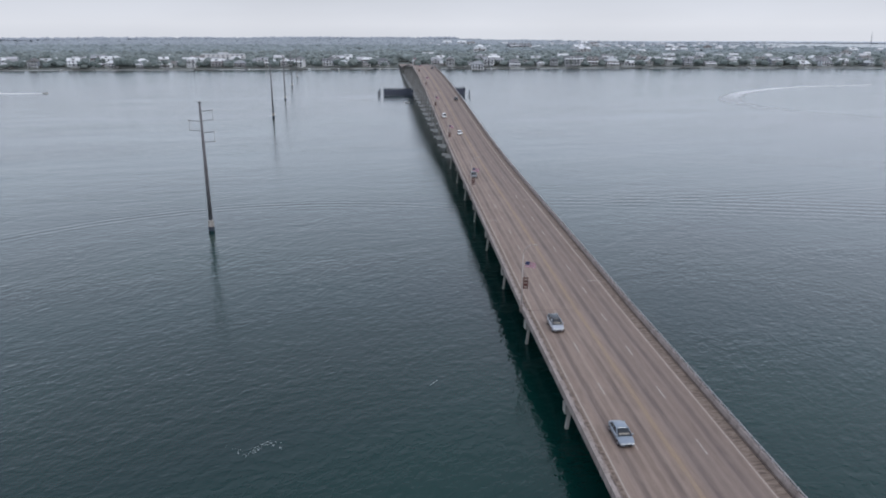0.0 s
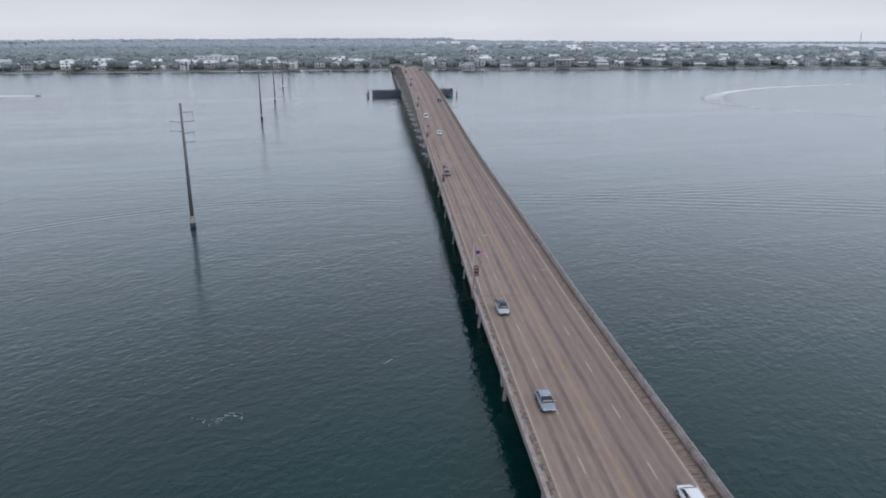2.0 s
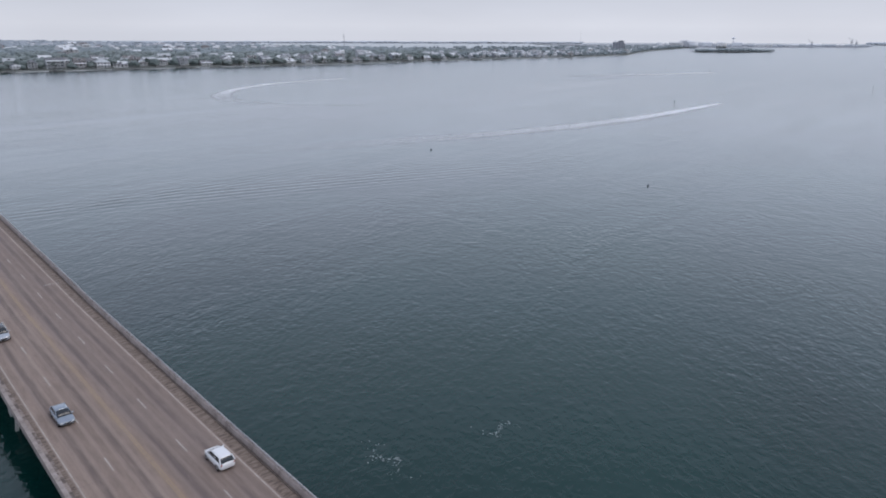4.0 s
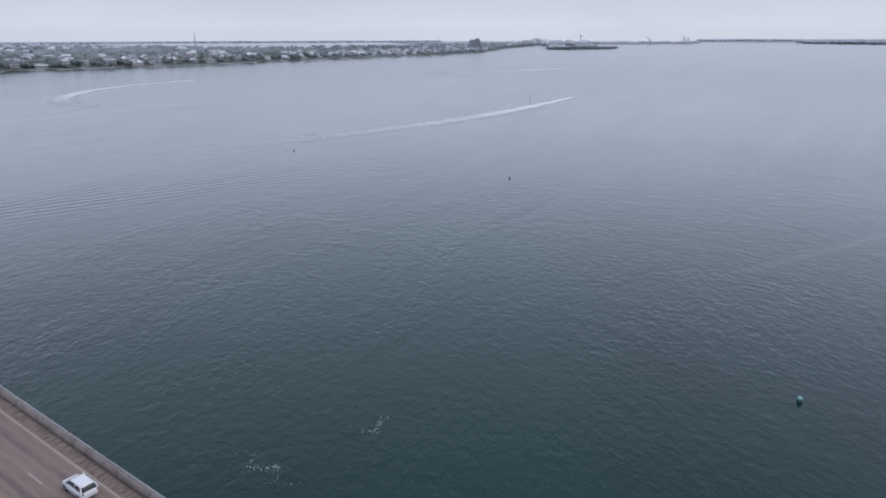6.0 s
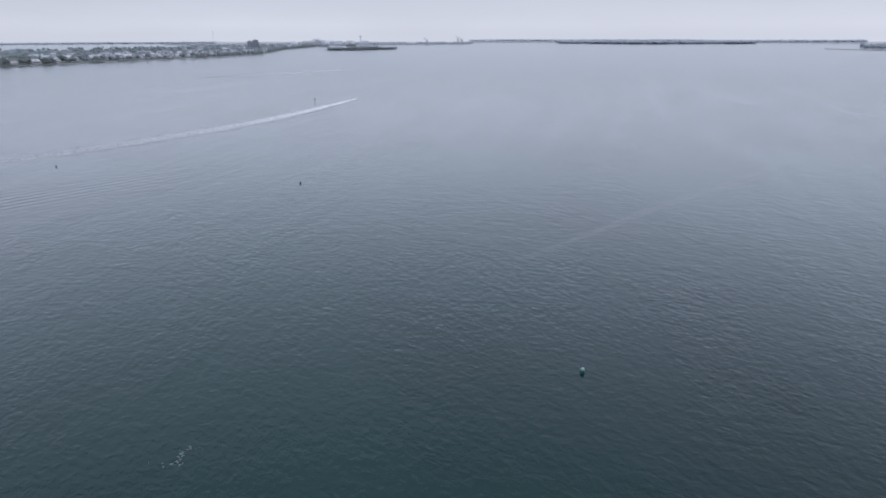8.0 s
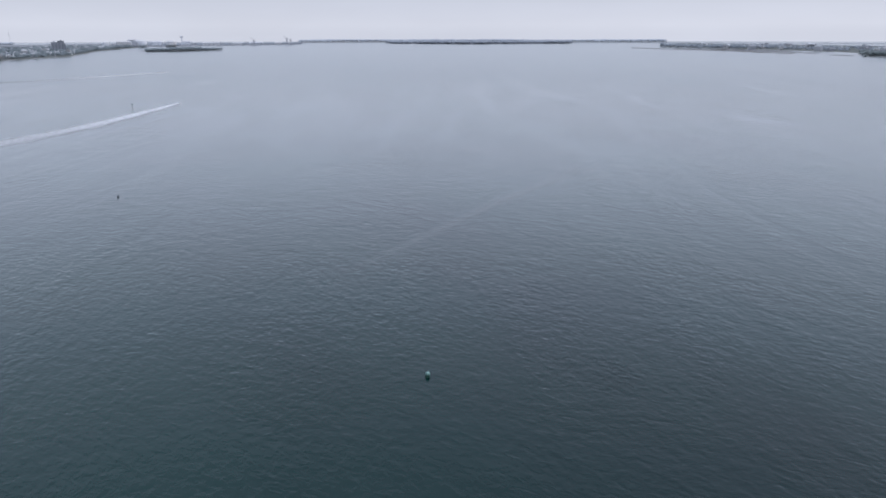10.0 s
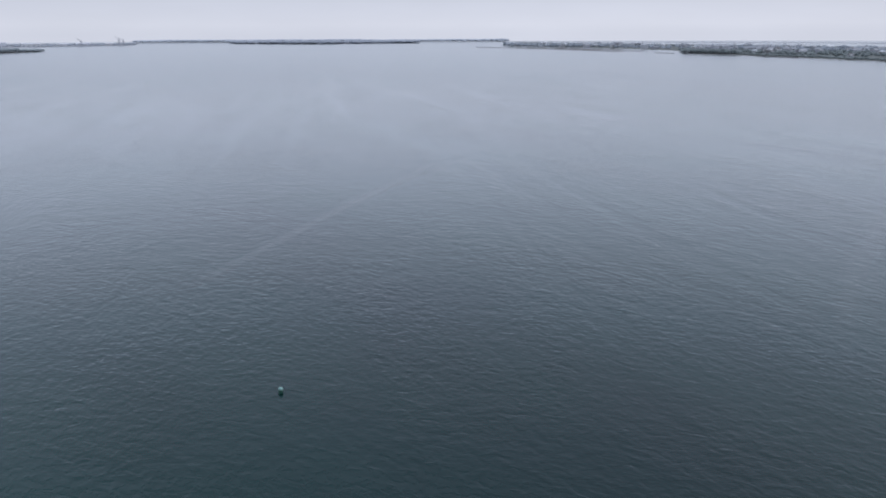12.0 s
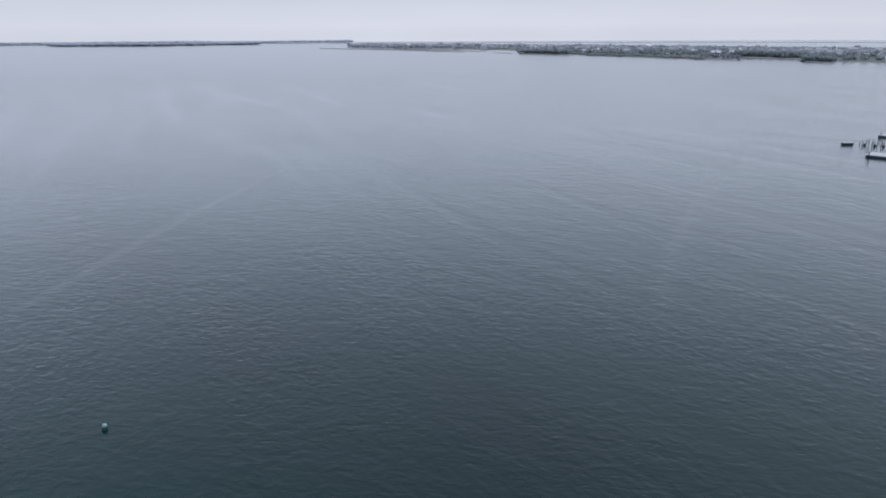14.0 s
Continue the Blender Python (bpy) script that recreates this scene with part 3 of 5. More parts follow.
def dolphin(x, y, h):
    d = thing("mooring_dolphin", "dark timber mooring pile cluster in the channel", "piles", pose(x, y, 0), "channel pile clusters")
    for i in range(3):
        a = i * 2.1
        part("post", tube([(0.8 * math.cos(a), 0.8 * math.sin(a), -3), (0.2 * math.cos(a), 0.2 * math.sin(a), h - 0.3 * i)], [0.26, 0.22], 8), M_TIMBER, d)
    part("band", tube([(0, 0, h - 1.0), (0, 0, h - 0.8)], 0.5, 10), M_TIMBER, d)


for x, y, h in ((-34.5, 490, 4.0), (-33.5, 508, 5.0), (40.5, 490, 4.5), (39.5, 520, 5.5)):
    dolphin(x, y, h)

# ---------------------------------------------------------------- street lamps with flags and banners
M_BANNER = grainy("banner_red_cloth", (0.055, 0.020, 0.018), (0.10, 0.034, 0.028), 3.0, 0.85)
M_BANNER_BAR = Nodes("banner_print", 0.85).done((0.33, 0.27, 0.24))
M_FLAG_RED = Nodes("flag_red_cloth", 0.8).done((0.36, 0.16, 0.20))
M_FLAG_WHITE = Nodes("flag_white_cloth", 0.8).done((0.50, 0.40, 0.43))
M_FLAG_BLUE = Nodes("flag_blue_cloth", 0.8).done((0.035, 0.045, 0.11))
M_LENS = Nodes("lamp_lens", 0.2).done((0.55, 0.54, 0.5))


def make_lamp():
    lamp = thing("street_lamp", "pale galvanised street lamp with a curved arm on the bridge parapet", "street lamp", group="bridge street lamps")
    part("pole", tube([(0, 0, 0.25), (0, 0, 4), (0, 0, 9.2)], [0.11, 0.09, 0.065], 10), M_LAMP_POLE, lamp, smooth=True)
    part("base", box(-0.28, 0.28, -0.28, 0.28, -1.0, 0.26, 0.03), M_WALL, lamp, "concrete pilaster on the parapet")
    part("arm", tube([(0, 0, 9.1), (0.2, 0, 9.65), (0.6, 0, 10.1), (1.1, 0, 10.35), (1.7, 0, 10.42)], [0.055, 0.05, 0.045, 0.04, 0.04], 8), M_LAMP_POLE, lamp, smooth=True)
    head = part("lamp_head", box(1.65, 2.25, -0.14, 0.14, 10.36, 10.50, 0.04), M_LAMP_POLE, lamp)
    part("lens", box(1.8, 2.2, -0.10, 0.10, 10.33, 10.358), M_LENS, head)
    part("bracket", tube([(0, 0, 5.0), (1.0, 0, 5.0)], 0.025, 6), M_LAMP_POLE, lamp)
    part("bracket", tube([(0, 0, 3.0), (1.0, 0, 3.0)], 0.025, 6), M_LAMP_POLE, lamp)
    part("flag_staff", tube([(0, 0, 6.6), (0.55, 0, 7.9)], 0.022, 6), M_LAMP_POLE, lamp)
    return lamp


def make_banner():
    b = thing("banner", "dark red street banner with pale lettering bars on a lamp post", "banner", group="bridge banners")
    bm = bmesh.new()
    bm_box(bm, 0.12, 0.95, -0.012, 0.012, 3.03, 4.97)
    part("cloth", bm, M_BANNER, b)
    for z0, z1, x0, x1 in ((4.45, 4.75, 0.22, 0.85), (3.95, 4.08, 0.2, 0.86), (3.25, 3.42, 0.2, 0.86)):
        part("print", box(x0, x1, -0.018, 0.018, z0, z1), M_BANNER_BAR, b)
    return b


def make_flag():
    f = thing("flag", "striped flag with dark blue canton on a lamp post", "flag", group="bridge flags")

    def cloth(u0, u1, w0, w1, thick):
        bm = bmesh.new()
        n = 8
        cols = []
        for i in range(n + 1):
            u = u0 + (u1 - u0) * i / n
            y = 0.10 * math.sin(u * 4.2) * u
            drop = -0.10 * u * u
            cols.append([bm.verts.new((0.42 + u, y + s * thick, 7.65 + drop - w)) for w in (w0, w1) for s in (-1, 1)])
        for a, c in zip(cols, cols[1:]):
            for p, q in ((0, 1), (1, 3), (3, 2), (2, 0)):
                bm.faces.new((a[p], a[q], c[q], c[p]))
        bm.faces.new([cols[0][i] for i in (0, 2, 3, 1)])
        bm.faces.new([cols[-1][i] for i in (0, 1, 3, 2)])
        return bm

    for i in range(13):
        part("stripe", cloth(0.0, 1.75, i * 0.074, (i + 1) * 0.074, 0.006), M_FLAG_RED if i % 2 == 0 else M_FLAG_WHITE, f)
    part("canton", cloth(-0.01, 0.70, -0.01, 0.52, 0.035), M_FLAG_BLUE, f, "dark blue canton")
    return f


lamp, banner, flag = make_lamp(), make_banner(), make_flag()
first = True
for k in range(-2, 7):
    y = k * 3 * SPAN + 0.6
    p = deck_point(y, -9.0, 0.62)
    m = pose(*p)
    if first:
        lamp.matrix_basis, banner.matrix_basis, flag.matrix_basis, first = m, m, m, False
    else:
        for ob in (lamp, banner, flag):
            copy_thing(ob, m)

# ---------------------------------------------------------------- cars


def loft(sections, bm=None):
    """Skins closed rings of equal length, one after another."""
    bm = bm or bmesh.new()
    rings = [[bm.verts.new(p) for p in s] for s in sections]
    n = len(rings[0])
    for a, b in zip(rings, rings[1:]):
        for i in range(n):
            bm.faces.new((a[i], a[(i + 1) % n], b[(i + 1) % n], b[i]))
    bm.faces.new(rings[0][::-1])
    bm.faces.new(rings[-1])
    return bm


def body_ring(y, w, z0, zb, zt):
    """Half width w at the belt, sill z0, shoulder zb, bonnet or boot top zt."""
    half = [(w * 0.90, z0), (w * 0.99, z0 + 0.12), (w, (z0 + zb) / 2), (w * 0.98, zb), (w * 0.88, zt - 0.03), (w * 0.55, zt)]
    return [(x, y, z) for x, z in half] + [(-x, y, z) for x, z in half[::-1]]


def make_car(name, label, paint, length, width, height, style, roof_paint=None, at=None, category="car"):
    """style: sedan, suv or hatch. The nose points along +y."""
    car = thing(name, label, category, at, "cars on the bridge")
    a, w, h = length / 2, width / 2, height
    belt = 0.92 if style == "sedan" else 1.05
    hood = belt - 0.06
    tail = belt if style == "sedan" else belt + 0.04
    rings = [body_ring(-a, w * 0.66, 0.42, tail - 0.24, tail - 0.14), body_ring(-a + 0.07, w * 0.82, 0.32, tail - 0.16, tail - 0.05), body_ring(-a + 0.20, w * 0.92, 0.28, tail - 0.12, tail - 0.01),
             body_ring(-a + 0.45, w * 0.98, 0.24, belt - 0.08, tail), body_ring(-a * 0.5, w, 0.22, belt - 0.06, belt), body_ring(0, w, 0.22, belt - 0.06, belt),
             body_ring(a * 0.42, w, 0.22, belt - 0.08, belt - 0.01), body_ring(a * 0.75, w * 0.98, 0.24, hood - 0.12, hood - 0.05),
             body_ring(a - 0.32, w * 0.90, 0.28, hood - 0.20, hood - 0.14), body_ring(a - 0.10, w * 0.78, 0.32, hood - 0.28, hood - 0.22), body_ring(a, w * 0.58, 0.40, hood - 0.36, hood - 0.31)]
    part("body", loft(rings), paint, car, smooth=True)
    # greenhouse: y of rear foot, rear roof edge, front roof edge, windscreen foot
    if style == "sedan":
        ys = (-a + 0.62, -a + 1.20, a * 0.05, a * 0.48)
    elif style == "suv":
        ys = (-a + 0.18, -a + 0.50, a * 0.12, a * 0.54)
    else:
        ys = (-a + 0.10, -a + 0.50, a * 0.16, a * 0.60)
    wb, wt, zt, zb = w * 0.91, w * 0.73, h, belt - 0.04

    def arch(y, up, wide=1.0, lift=0.0):
        """A rounded section of the cabin, its crown at height up."""
        f = (up - zb) / (zt - zb)
        top = wb + (wt - wb) * f
        half = [(wb, zb), ((wb + top) / 2 + 0.02, zb + (up - zb) * 0.52), (top, zb + (up - zb) * 0.90), (top * 0.72, up - 0.012), (top * 0.3, up)]
        return [(x * wide, y, z + lift) for x, z in half] + [(-x * wide, y, z + lift) for x, z in half[::-1]]

    def along(a0, a1, t):
        return a0 + (a1 - a0) * t

    rear, crown, front = ys[0], (ys[1], ys[2]), ys[3]
    outline = [(rear, zb + 0.05), (along(rear, crown[0], 0.5), along(zb, zt, 0.62)), (along(rear, crown[0], 0.85), along(zb, zt, 0.90)), (crown[0] + 0.15, zt - 0.03), (along(*crown, 0.5), zt), (crown[1] - 0.15, zt - 0.03), (along(crown[1], front, 0.15), along(zb, zt, 0.90)), (along(crown[1], front, 0.55), along(zb, zt, 0.56)), (front, zb + 0.05)]
    part("cabin_glass", loft([arch(*o) for o in outline]), M_GLASS_DARK, car, "dark tinted car glass", smooth=True)
    roof = []
    for y, up in ((along(rear, crown[0], 0.80), along(zb, zt, 0.86)), (crown[0] + 0.15, zt - 0.03), (along(*crown, 0.5), zt), (crown[1] - 0.15, zt - 0.03), (along(crown[1], front, 0.12), along(zb, zt, 0.92))):
        f = (up - zb) / (zt - zb)
        top = wb + (wt - wb) * f
        half = [(top + 0.03, zb + (up - zb) * 0.86), (top + 0.01, zb + (up - zb) * 0.92), (top * 0.72, up + 0.006), (top * 0.3, up + 0.02)]
        low = [(top * 0.5, up - 0.08)]
        roof.append([(x, y, z) for x, z in low + half] + [(-x, y, z) for x, z in (low + half)[::-1]])
    part("roof", loft(roof), roof_paint or paint, car, smooth=True)
    for s in (-1, 1):
        for y0, y1, t in ((ys[3], ys[2], 0.05), (ys[0], ys[1], 0.07)):
            part("pillar", tube([(s * wb, y0, zb), (s * (wt + 0.01), y1, zt - 0.05)], t, 6), paint, car)
        mid = (ys[1] + ys[2]) / 2
        part("pillar", tube([(s * (wb + 0.0), mid, zb), (s * (wt + 0.015), mid, zt - 0.05)], 0.04, 6), paint, car)
        part("mirror", box(s * (w + 0.06) - 0.09, s * (w + 0.06) + 0.09, ys[3] - 0.32, ys[3] - 0.18, belt - 0.02, belt + 0.13, 0.03), paint, car)
        part("headlight", box(s * w * 0.66 - 0.17, s * w * 0.66 + 0.17, a - 0.32, a - 0.08, hood - 0.36, hood - 0.22, 0.03), M_LENS, car, "clear headlight")
        part("tail_light", box(s * w * 0.70 - 0.13, s * w * 0.70 + 0.13, -a + 0.03, -a + 0.22, tail - 0.32, tail - 0.12, 0.03), M_TAIL, car, "red tail light")
        for y in (-a * 0.60, a * 0.62):
            wheel = part("wheel", tube([(s * (w - 0.22), y, 0.33), (s * (w + 0.01), y, 0.33)], 0.33, 18), M_RUBBER, car)
            part("rim", tube([(s * (w + 0.0), y, 0.33), (s * (w + 0.02), y, 0.33)], 0.21, 12), M_RIM, wheel)
    part("grille", box(-w * 0.42, w * 0.42, a - 0.10, a + 0.01, 0.42, 0.60, 0.02), M_RUBBER, car, "dark grille")
    part("number_plate", box(-0.26, 0.26, -a - 0.012, -a + 0.06, 0.62, 0.76), M_TRIM, car)
    return car


def paint(name, colour, metal=0.0, rough=0.28):
    k = Nodes(name, rough, metal)
    k.bsdf.inputs["Coat Weight"].default_value = 0.6
    n = k.noise(k.where("Object"), 1.7, 4.0)
    return k.done(k.mix(k.ramp(n, [(0.4, 0.0), (0.8, 0.25)]), colour, tuple(c * 0.75 for c in colour)))


M_TAIL = Nodes("tail_lamp_red", 0.2).done((0.30, 0.02, 0.02))
P_BLUE = paint("silver_blue_paint", (0.25, 0.29, 0.335), 0.3)
P_SILVER = paint("silver_paint", (0.40, 0.425, 0.455), 0.25)
P_WHITE = paint("white_paint", (0.74, 0.74, 0.74))
P_DARK = paint("charcoal_paint", (0.045, 0.045, 0.05), 0.2)
P_GREY = paint("grey_paint", (0.12, 0.125, 0.13), 0.3)


def car_at(y, x, toward=True):
    return deck_frame(y, x, 0.004, 5.0) @ pose(0, 0, 0, 0, 0, 180 if toward else 0)


make_car("sedan", "silver-blue four-door sedan driving on the bridge", P_BLUE, 4.75, 1.84, 1.45, "sedan", at=car_at(-37.7, -4.75))
make_car("suv", "silver suv with a dark glass roof on the bridge", P_SILVER, 4.6, 1.86, 1.66, "suv", M_GLASS_DARK, car_at(-7.0, -5.1))
make_car("hatchback", "white five-door hatchback with a dark rear window", P_WHITE, 4.30, 1.84, 1.60, "hatch", at=car_at(-58.2, 5.5, False))
make_car("suv", "grey suv coming down the bridge", P_GREY, 4.7, 1.88, 1.72, "suv", at=car_at(107.9, -5.2))
make_car("sedan", "white sedan coming down the bridge", P_WHITE, 4.8, 1.85, 1.48, "sedan", at=car_at(187.2, -1.9))
make_car("suv", "white suv coming down the bridge", P_WHITE, 4.8, 1.90, 1.75, "suv", at=car_at(230.0, -5.1))
make_car("suv", "dark suv climbing the bridge", P_DARK, 4.9, 1.92, 1.80, "suv", at=car_at(283.7, 5.6, False))
make_car("sedan", "dark sedan near the top of the bridge", P_DARK, 4.7, 1.84, 1.46, "sedan", at=car_at(470.0, 5.4, False))

# ---------------------------------------------------------------- power line poles in the water


def power_pole(x, y, h, lean=0.0):
    p = thing("power_pole", "tall brown steel transmission pole on a concrete footing in the water", "power pole", pose(x, y, 0, 0, lean), "power poles in the sound")
    part("footing", tube([(0, 0, -3), (0, 0, 1.1)], 0.78, 14), M_TIMBER, p, "dark wet pile footing")
    part("collar", tube([(0, 0, 1.1), (0, 0, 2.7)], [0.78, 0.70], 14), M_PIER, p, "pale concrete collar")
    part("shaft", tube([(0, 0, 3.0), (0, 0, h * 0.5), (0, 0, h)], [0.52, 0.42, 0.26], 12), M_STEEL_POLE, p, smooth=True)
    part("cap", tube([(0, 0, h), (0, 0, h + 0.15)], 0.40, 10), M_STEEL_POLE, p)
    for s, z in ((1, h - 2.2), (-1, h - 4.7), (1, h - 7.6)):
        for dz in (0.0, -2.4):
            arm = part("cross_arm", tube([(0, 0, z + dz), (s * 3.0, -0.2, z + dz + 0.3)], [0.10, 0.07], 6), M_STEEL_POLE, p)
            part("clamp", tube([(s * 3.0, -0.2, z + dz + 0.15), (s * 3.0, -0.2, z + dz + 0.45)], 0.12, 6), M_DOCK, arm)
        part("insulator", tube([(s * 2.95, -0.2, z + 0.2), (s * 2.95, -0.2, z - 2.0)], 0.045, 6), M_DOCK, p)
    return p


for x, y in ((-76.4, 76.9), (-98.2, 341.4), (-107.1, 467.9), (-118.9, 612.4), (-130.9, 763.5)):
    power_pole(x, y, 33.0)

# ---------------------------------------------------------------- buoy, floats and channel markers
M_BUOY = grainy("buoy_green", (0.010, 0.05, 0.035), (0.02, 0.09, 0.06), 4.0, 0.5)
M_BUOY_TOP = grainy("buoy_pale_top", (0.22, 0.40, 0.35), (0.36, 0.54, 0.48), 5.0, 0.5)
M_SIGN = grainy("day_mark_green", (0.10, 0.19, 0.17), (0.15, 0.25, 0.22), 2.0, 0.5)


def buoy():
    b = thing("buoy", "green can buoy with a pale top floating in the sound", "buoy", pose(79.4, -110.7, 0, 4, 3) @ Matrix.Scale(0.72, 4))
    part("hull", tube([(0, 0, -0.6), (0, 0, -0.3), (0, 0, 0.5), (0, 0, 0.62)], [0.35, 0.50, 0.50, 0.42], 18), M_BUOY, b, "dark green buoy hull")
    part("top", tube([(0, 0, 0.6), (0, 0, 0.95), (0, 0, 1.12), (0, 0, 1.2)], [0.42, 0.42, 0.30, 0.10], 16), M_BUOY_TOP, b, "pale green top", smooth=True)
    part("lifting_eye", tube([(-0.1, 0, 1.18), (-0.08, 0, 1.32), (0.08, 0, 1.32), (0.1, 0, 1.18)], 0.025, 6), M_STEEL_POLE, b)


buoy()
for x, y, h in ((191.6, 7.3, 0.4), (227.0, 147.2, 0.4), (186.7, 115.5, 0.4)):
    f = thing("marker_stake", "short dark stake standing in the open water", "stake", pose(x, y, 0), "marker stakes")
    part("stake", tube([(0, 0, -1.5), (0.05, 0, h * 0.6), (0.06, 0, h)], [0.30, 0.30, 0.24], 8), M_TIMBER, f)
    part("cap", tube([(0.06, 0, h), (0.06, 0, h + 0.2)], [0.27, 0.12], 8), M_TIMBER, f)
for x, y, h in ((459.1, 156.6, 3.9), (736.8, 114.2, 4.6), (948.0, 392.0, 5.2)):
    f = thing("channel_marker", "pile channel marker with a green day board", "marker", pose(x, y, 0, 0, 0, -60), "channel markers")
    part("post", tube([(0, 0, -2), (0, 0, h)], [0.15, 0.13], 8), M_DOCK, f)
    part("day_board", box(-0.45, 0.45, -0.22, -0.16, h - 1.2, h - 0.1, 0.02), M_SIGN, f)

# ---------------------------------------------------------------- boat wakes and drifting foam


def ribbon(name, pts, widths, strength, material, label, z):
    """A band of white water along a curve; strength runs along it."""
    me = bpy.data.meshes.new(name)
    fine, wid, fo = [], [], []
    n = 14
    for i in range(len(pts) - 1):
        p0, p1, p2, p3 = (Vector(pts[max(0, min(len(pts) - 1, i + d))]) for d in (-1, 0, 1, 2))
        for j in range(n):
            t = j / n
            fine.append(0.5 * ((2 * p1) + (p2 - p0) * t + (2 * p0 - 5 * p1 + 4 * p2 - p3) * t * t + (3 * p1 - p0 - 3 * p2 + p3) * t ** 3))
            wid.append(widths[i] + (widths[i + 1] - widths[i]) * t)
            fo.append(strength[i] + (strength[i + 1] - strength[i]) * t)
    verts, faces, uvs = [], [], []
    for i, p in enumerate(fine):
        d = (fine[min(i + 1, len(fine) - 1)] - fine[max(i - 1, 0)]).normalized()
        s = Vector((d.y, -d.x))
        for e, edge in ((-1, 0.0), (-0.4, 1.0), (0.4, 1.0), (1, 0.0)):
            jit = 1 + 0.35 * noise.noise((p.x * 0.12, p.y * 0.12, e))
            q = p + s * e * wid[i] * jit / 2
            verts.append((q.x, q.y, z))
            uvs.append((fo[i], edge))
    for i in range(len(fine) - 1):
        for j in range(3):
            faces.append((i * 4 + j, i * 4 + j + 1, i * 4 + j + 5, i * 4 + j + 4))
    me.from_pydata(verts, [], faces)
    lay = me.uv_layers.new(name="UVMap")
    for lo in me.loops:
        lay.data[lo.index].uv = uvs[lo.vertex_index]
    me.materials.append(material)
    return tagged(new(name, me), label, "wake", kind="stuff")


ribbon("boat_wake", [(506, 145.6), (401, 132), (330, 128.5), (261, 134), (210, 143), (159, 157), (110, 178)], [5, 17, 22, 22, 24, 26, 28], [1.6, 1.15, 0.88, 0.62, 0.38, 0.2, 0.0], M_FOAM, "long white boat wake trailing over calm water", 0.06)
ribbon("boat_wake", [(462, 592), (420, 580), (359, 561), (300, 520), (262, 478), (242, 440), (233, 404), (248, 350), (290, 300)], [4, 6, 9, 14, 20, 24, 22, 16, 12], [2.3, 2.2, 1.9, 1.5, 1.1, 0.75, 0.45, 0.2, 0.0], M_FOAM_THIN, "curved fading boat wake on the sound", 0.06)
ribbon("boat_wake", [(949, 388), (900, 398), (850, 410), (770, 435), (702, 459)], [8, 14, 16, 18, 18], [1.7, 1.4, 1.1, 0.6, 0.0], M_FOAM, "thin distant boat wake", 0.06)
ribbon("boat_wake", [(-322, 538.6), (-357, 541), (-420, 545), (-500, 552)], [6, 14, 16, 16], [1.8, 1.6, 1.4, 0.6], M_FOAM, "thin white boat wake far over the sound", 0.06)

ribbon("boat_wake", [(300, -400), (263, -358), (191, -287), (130, -233), (84, -199)], [10, 9, 7, 6, 4], [0.0, 0.05, 0.07, 0.06, 0.0], M_FOAM_THIN, "faint pale streak of an old wake", 0.06)
ribbon("boat_wake", [(300, -165), (255, -142), (206, -118), (150, -95), (123, -84)], [9, 8, 6, 5, 4], [0.0, 0.10, 0.12, 0.09, 0.0], M_FOAM_THIN, "faint pale streak of an old wake", 0.06)


def scum(cx, cy, spread, count, turn):
    verts, faces = [], []
    for i in range(count):
        u = random.gauss(0, 1) * spread
        v = random.gauss(0, 0.28) * spread + 0.9 * math.sin(u * 1.3)
        x, y = cx + u * math.cos(turn) - v * math.sin(turn), cy + u * math.sin(turn) + v * math.cos(turn)
        r = random.uniform(0.02, 0.065) * (0.5 + random.random())
        n = 7
        b = len(verts)
        ang = random.uniform(0, 3.14)
        for j in range(n):
            rr = r * random.uniform(0.55, 1.1)
            a = 2 * math.pi * j / n
            px, py = rr * 1.9 * math.cos(a), rr * math.sin(a)
            verts.append((x + px * math.cos(ang) - py * math.sin(ang), y + px * math.sin(ang) + py * math.cos(ang), 0.02))
        top = len(verts)
        verts.append((x, y, 0.05))
        faces += [(b + j, b + (j + 1) % n, top) for j in range(n)]
    return tagged(new("sea_foam", raw_mesh("sea_foam", verts, faces, M_SCUM)), "scattered flecks of white foam on the water", "foam", "drifting foam", "stuff")


scum(23.9, -63.6, 1.9, 120, 1.52)
scum(39.4, -68.0, 1.3, 70, -0.3)
scum(-47.3, -28.0, 1.7, 80, 0.1)
scum(-24.5, -12.5, 0.35, 8, 0.0)

# ---------------------------------------------------------------- land


def resample(pts, step, jitter, seed):
    out = []
    for (x0, y0), (x1, y1) in zip(pts, pts[1:]):
        n = max(1, int(math.hypot(x1 - x0, y1 - y0) / step))
        for i in range(n):
            t = i / n
            x, y = x0 + (x1 - x0) * t, y0 + (y1 - y0) * t
            out.append((x + jitter * noise.noise((x * 0.02, y * 0.02, seed)), y + jitter * noise.noise((x * 0.02 + 40, y * 0.02, seed))))
    out.append(pts[-1])
    return out


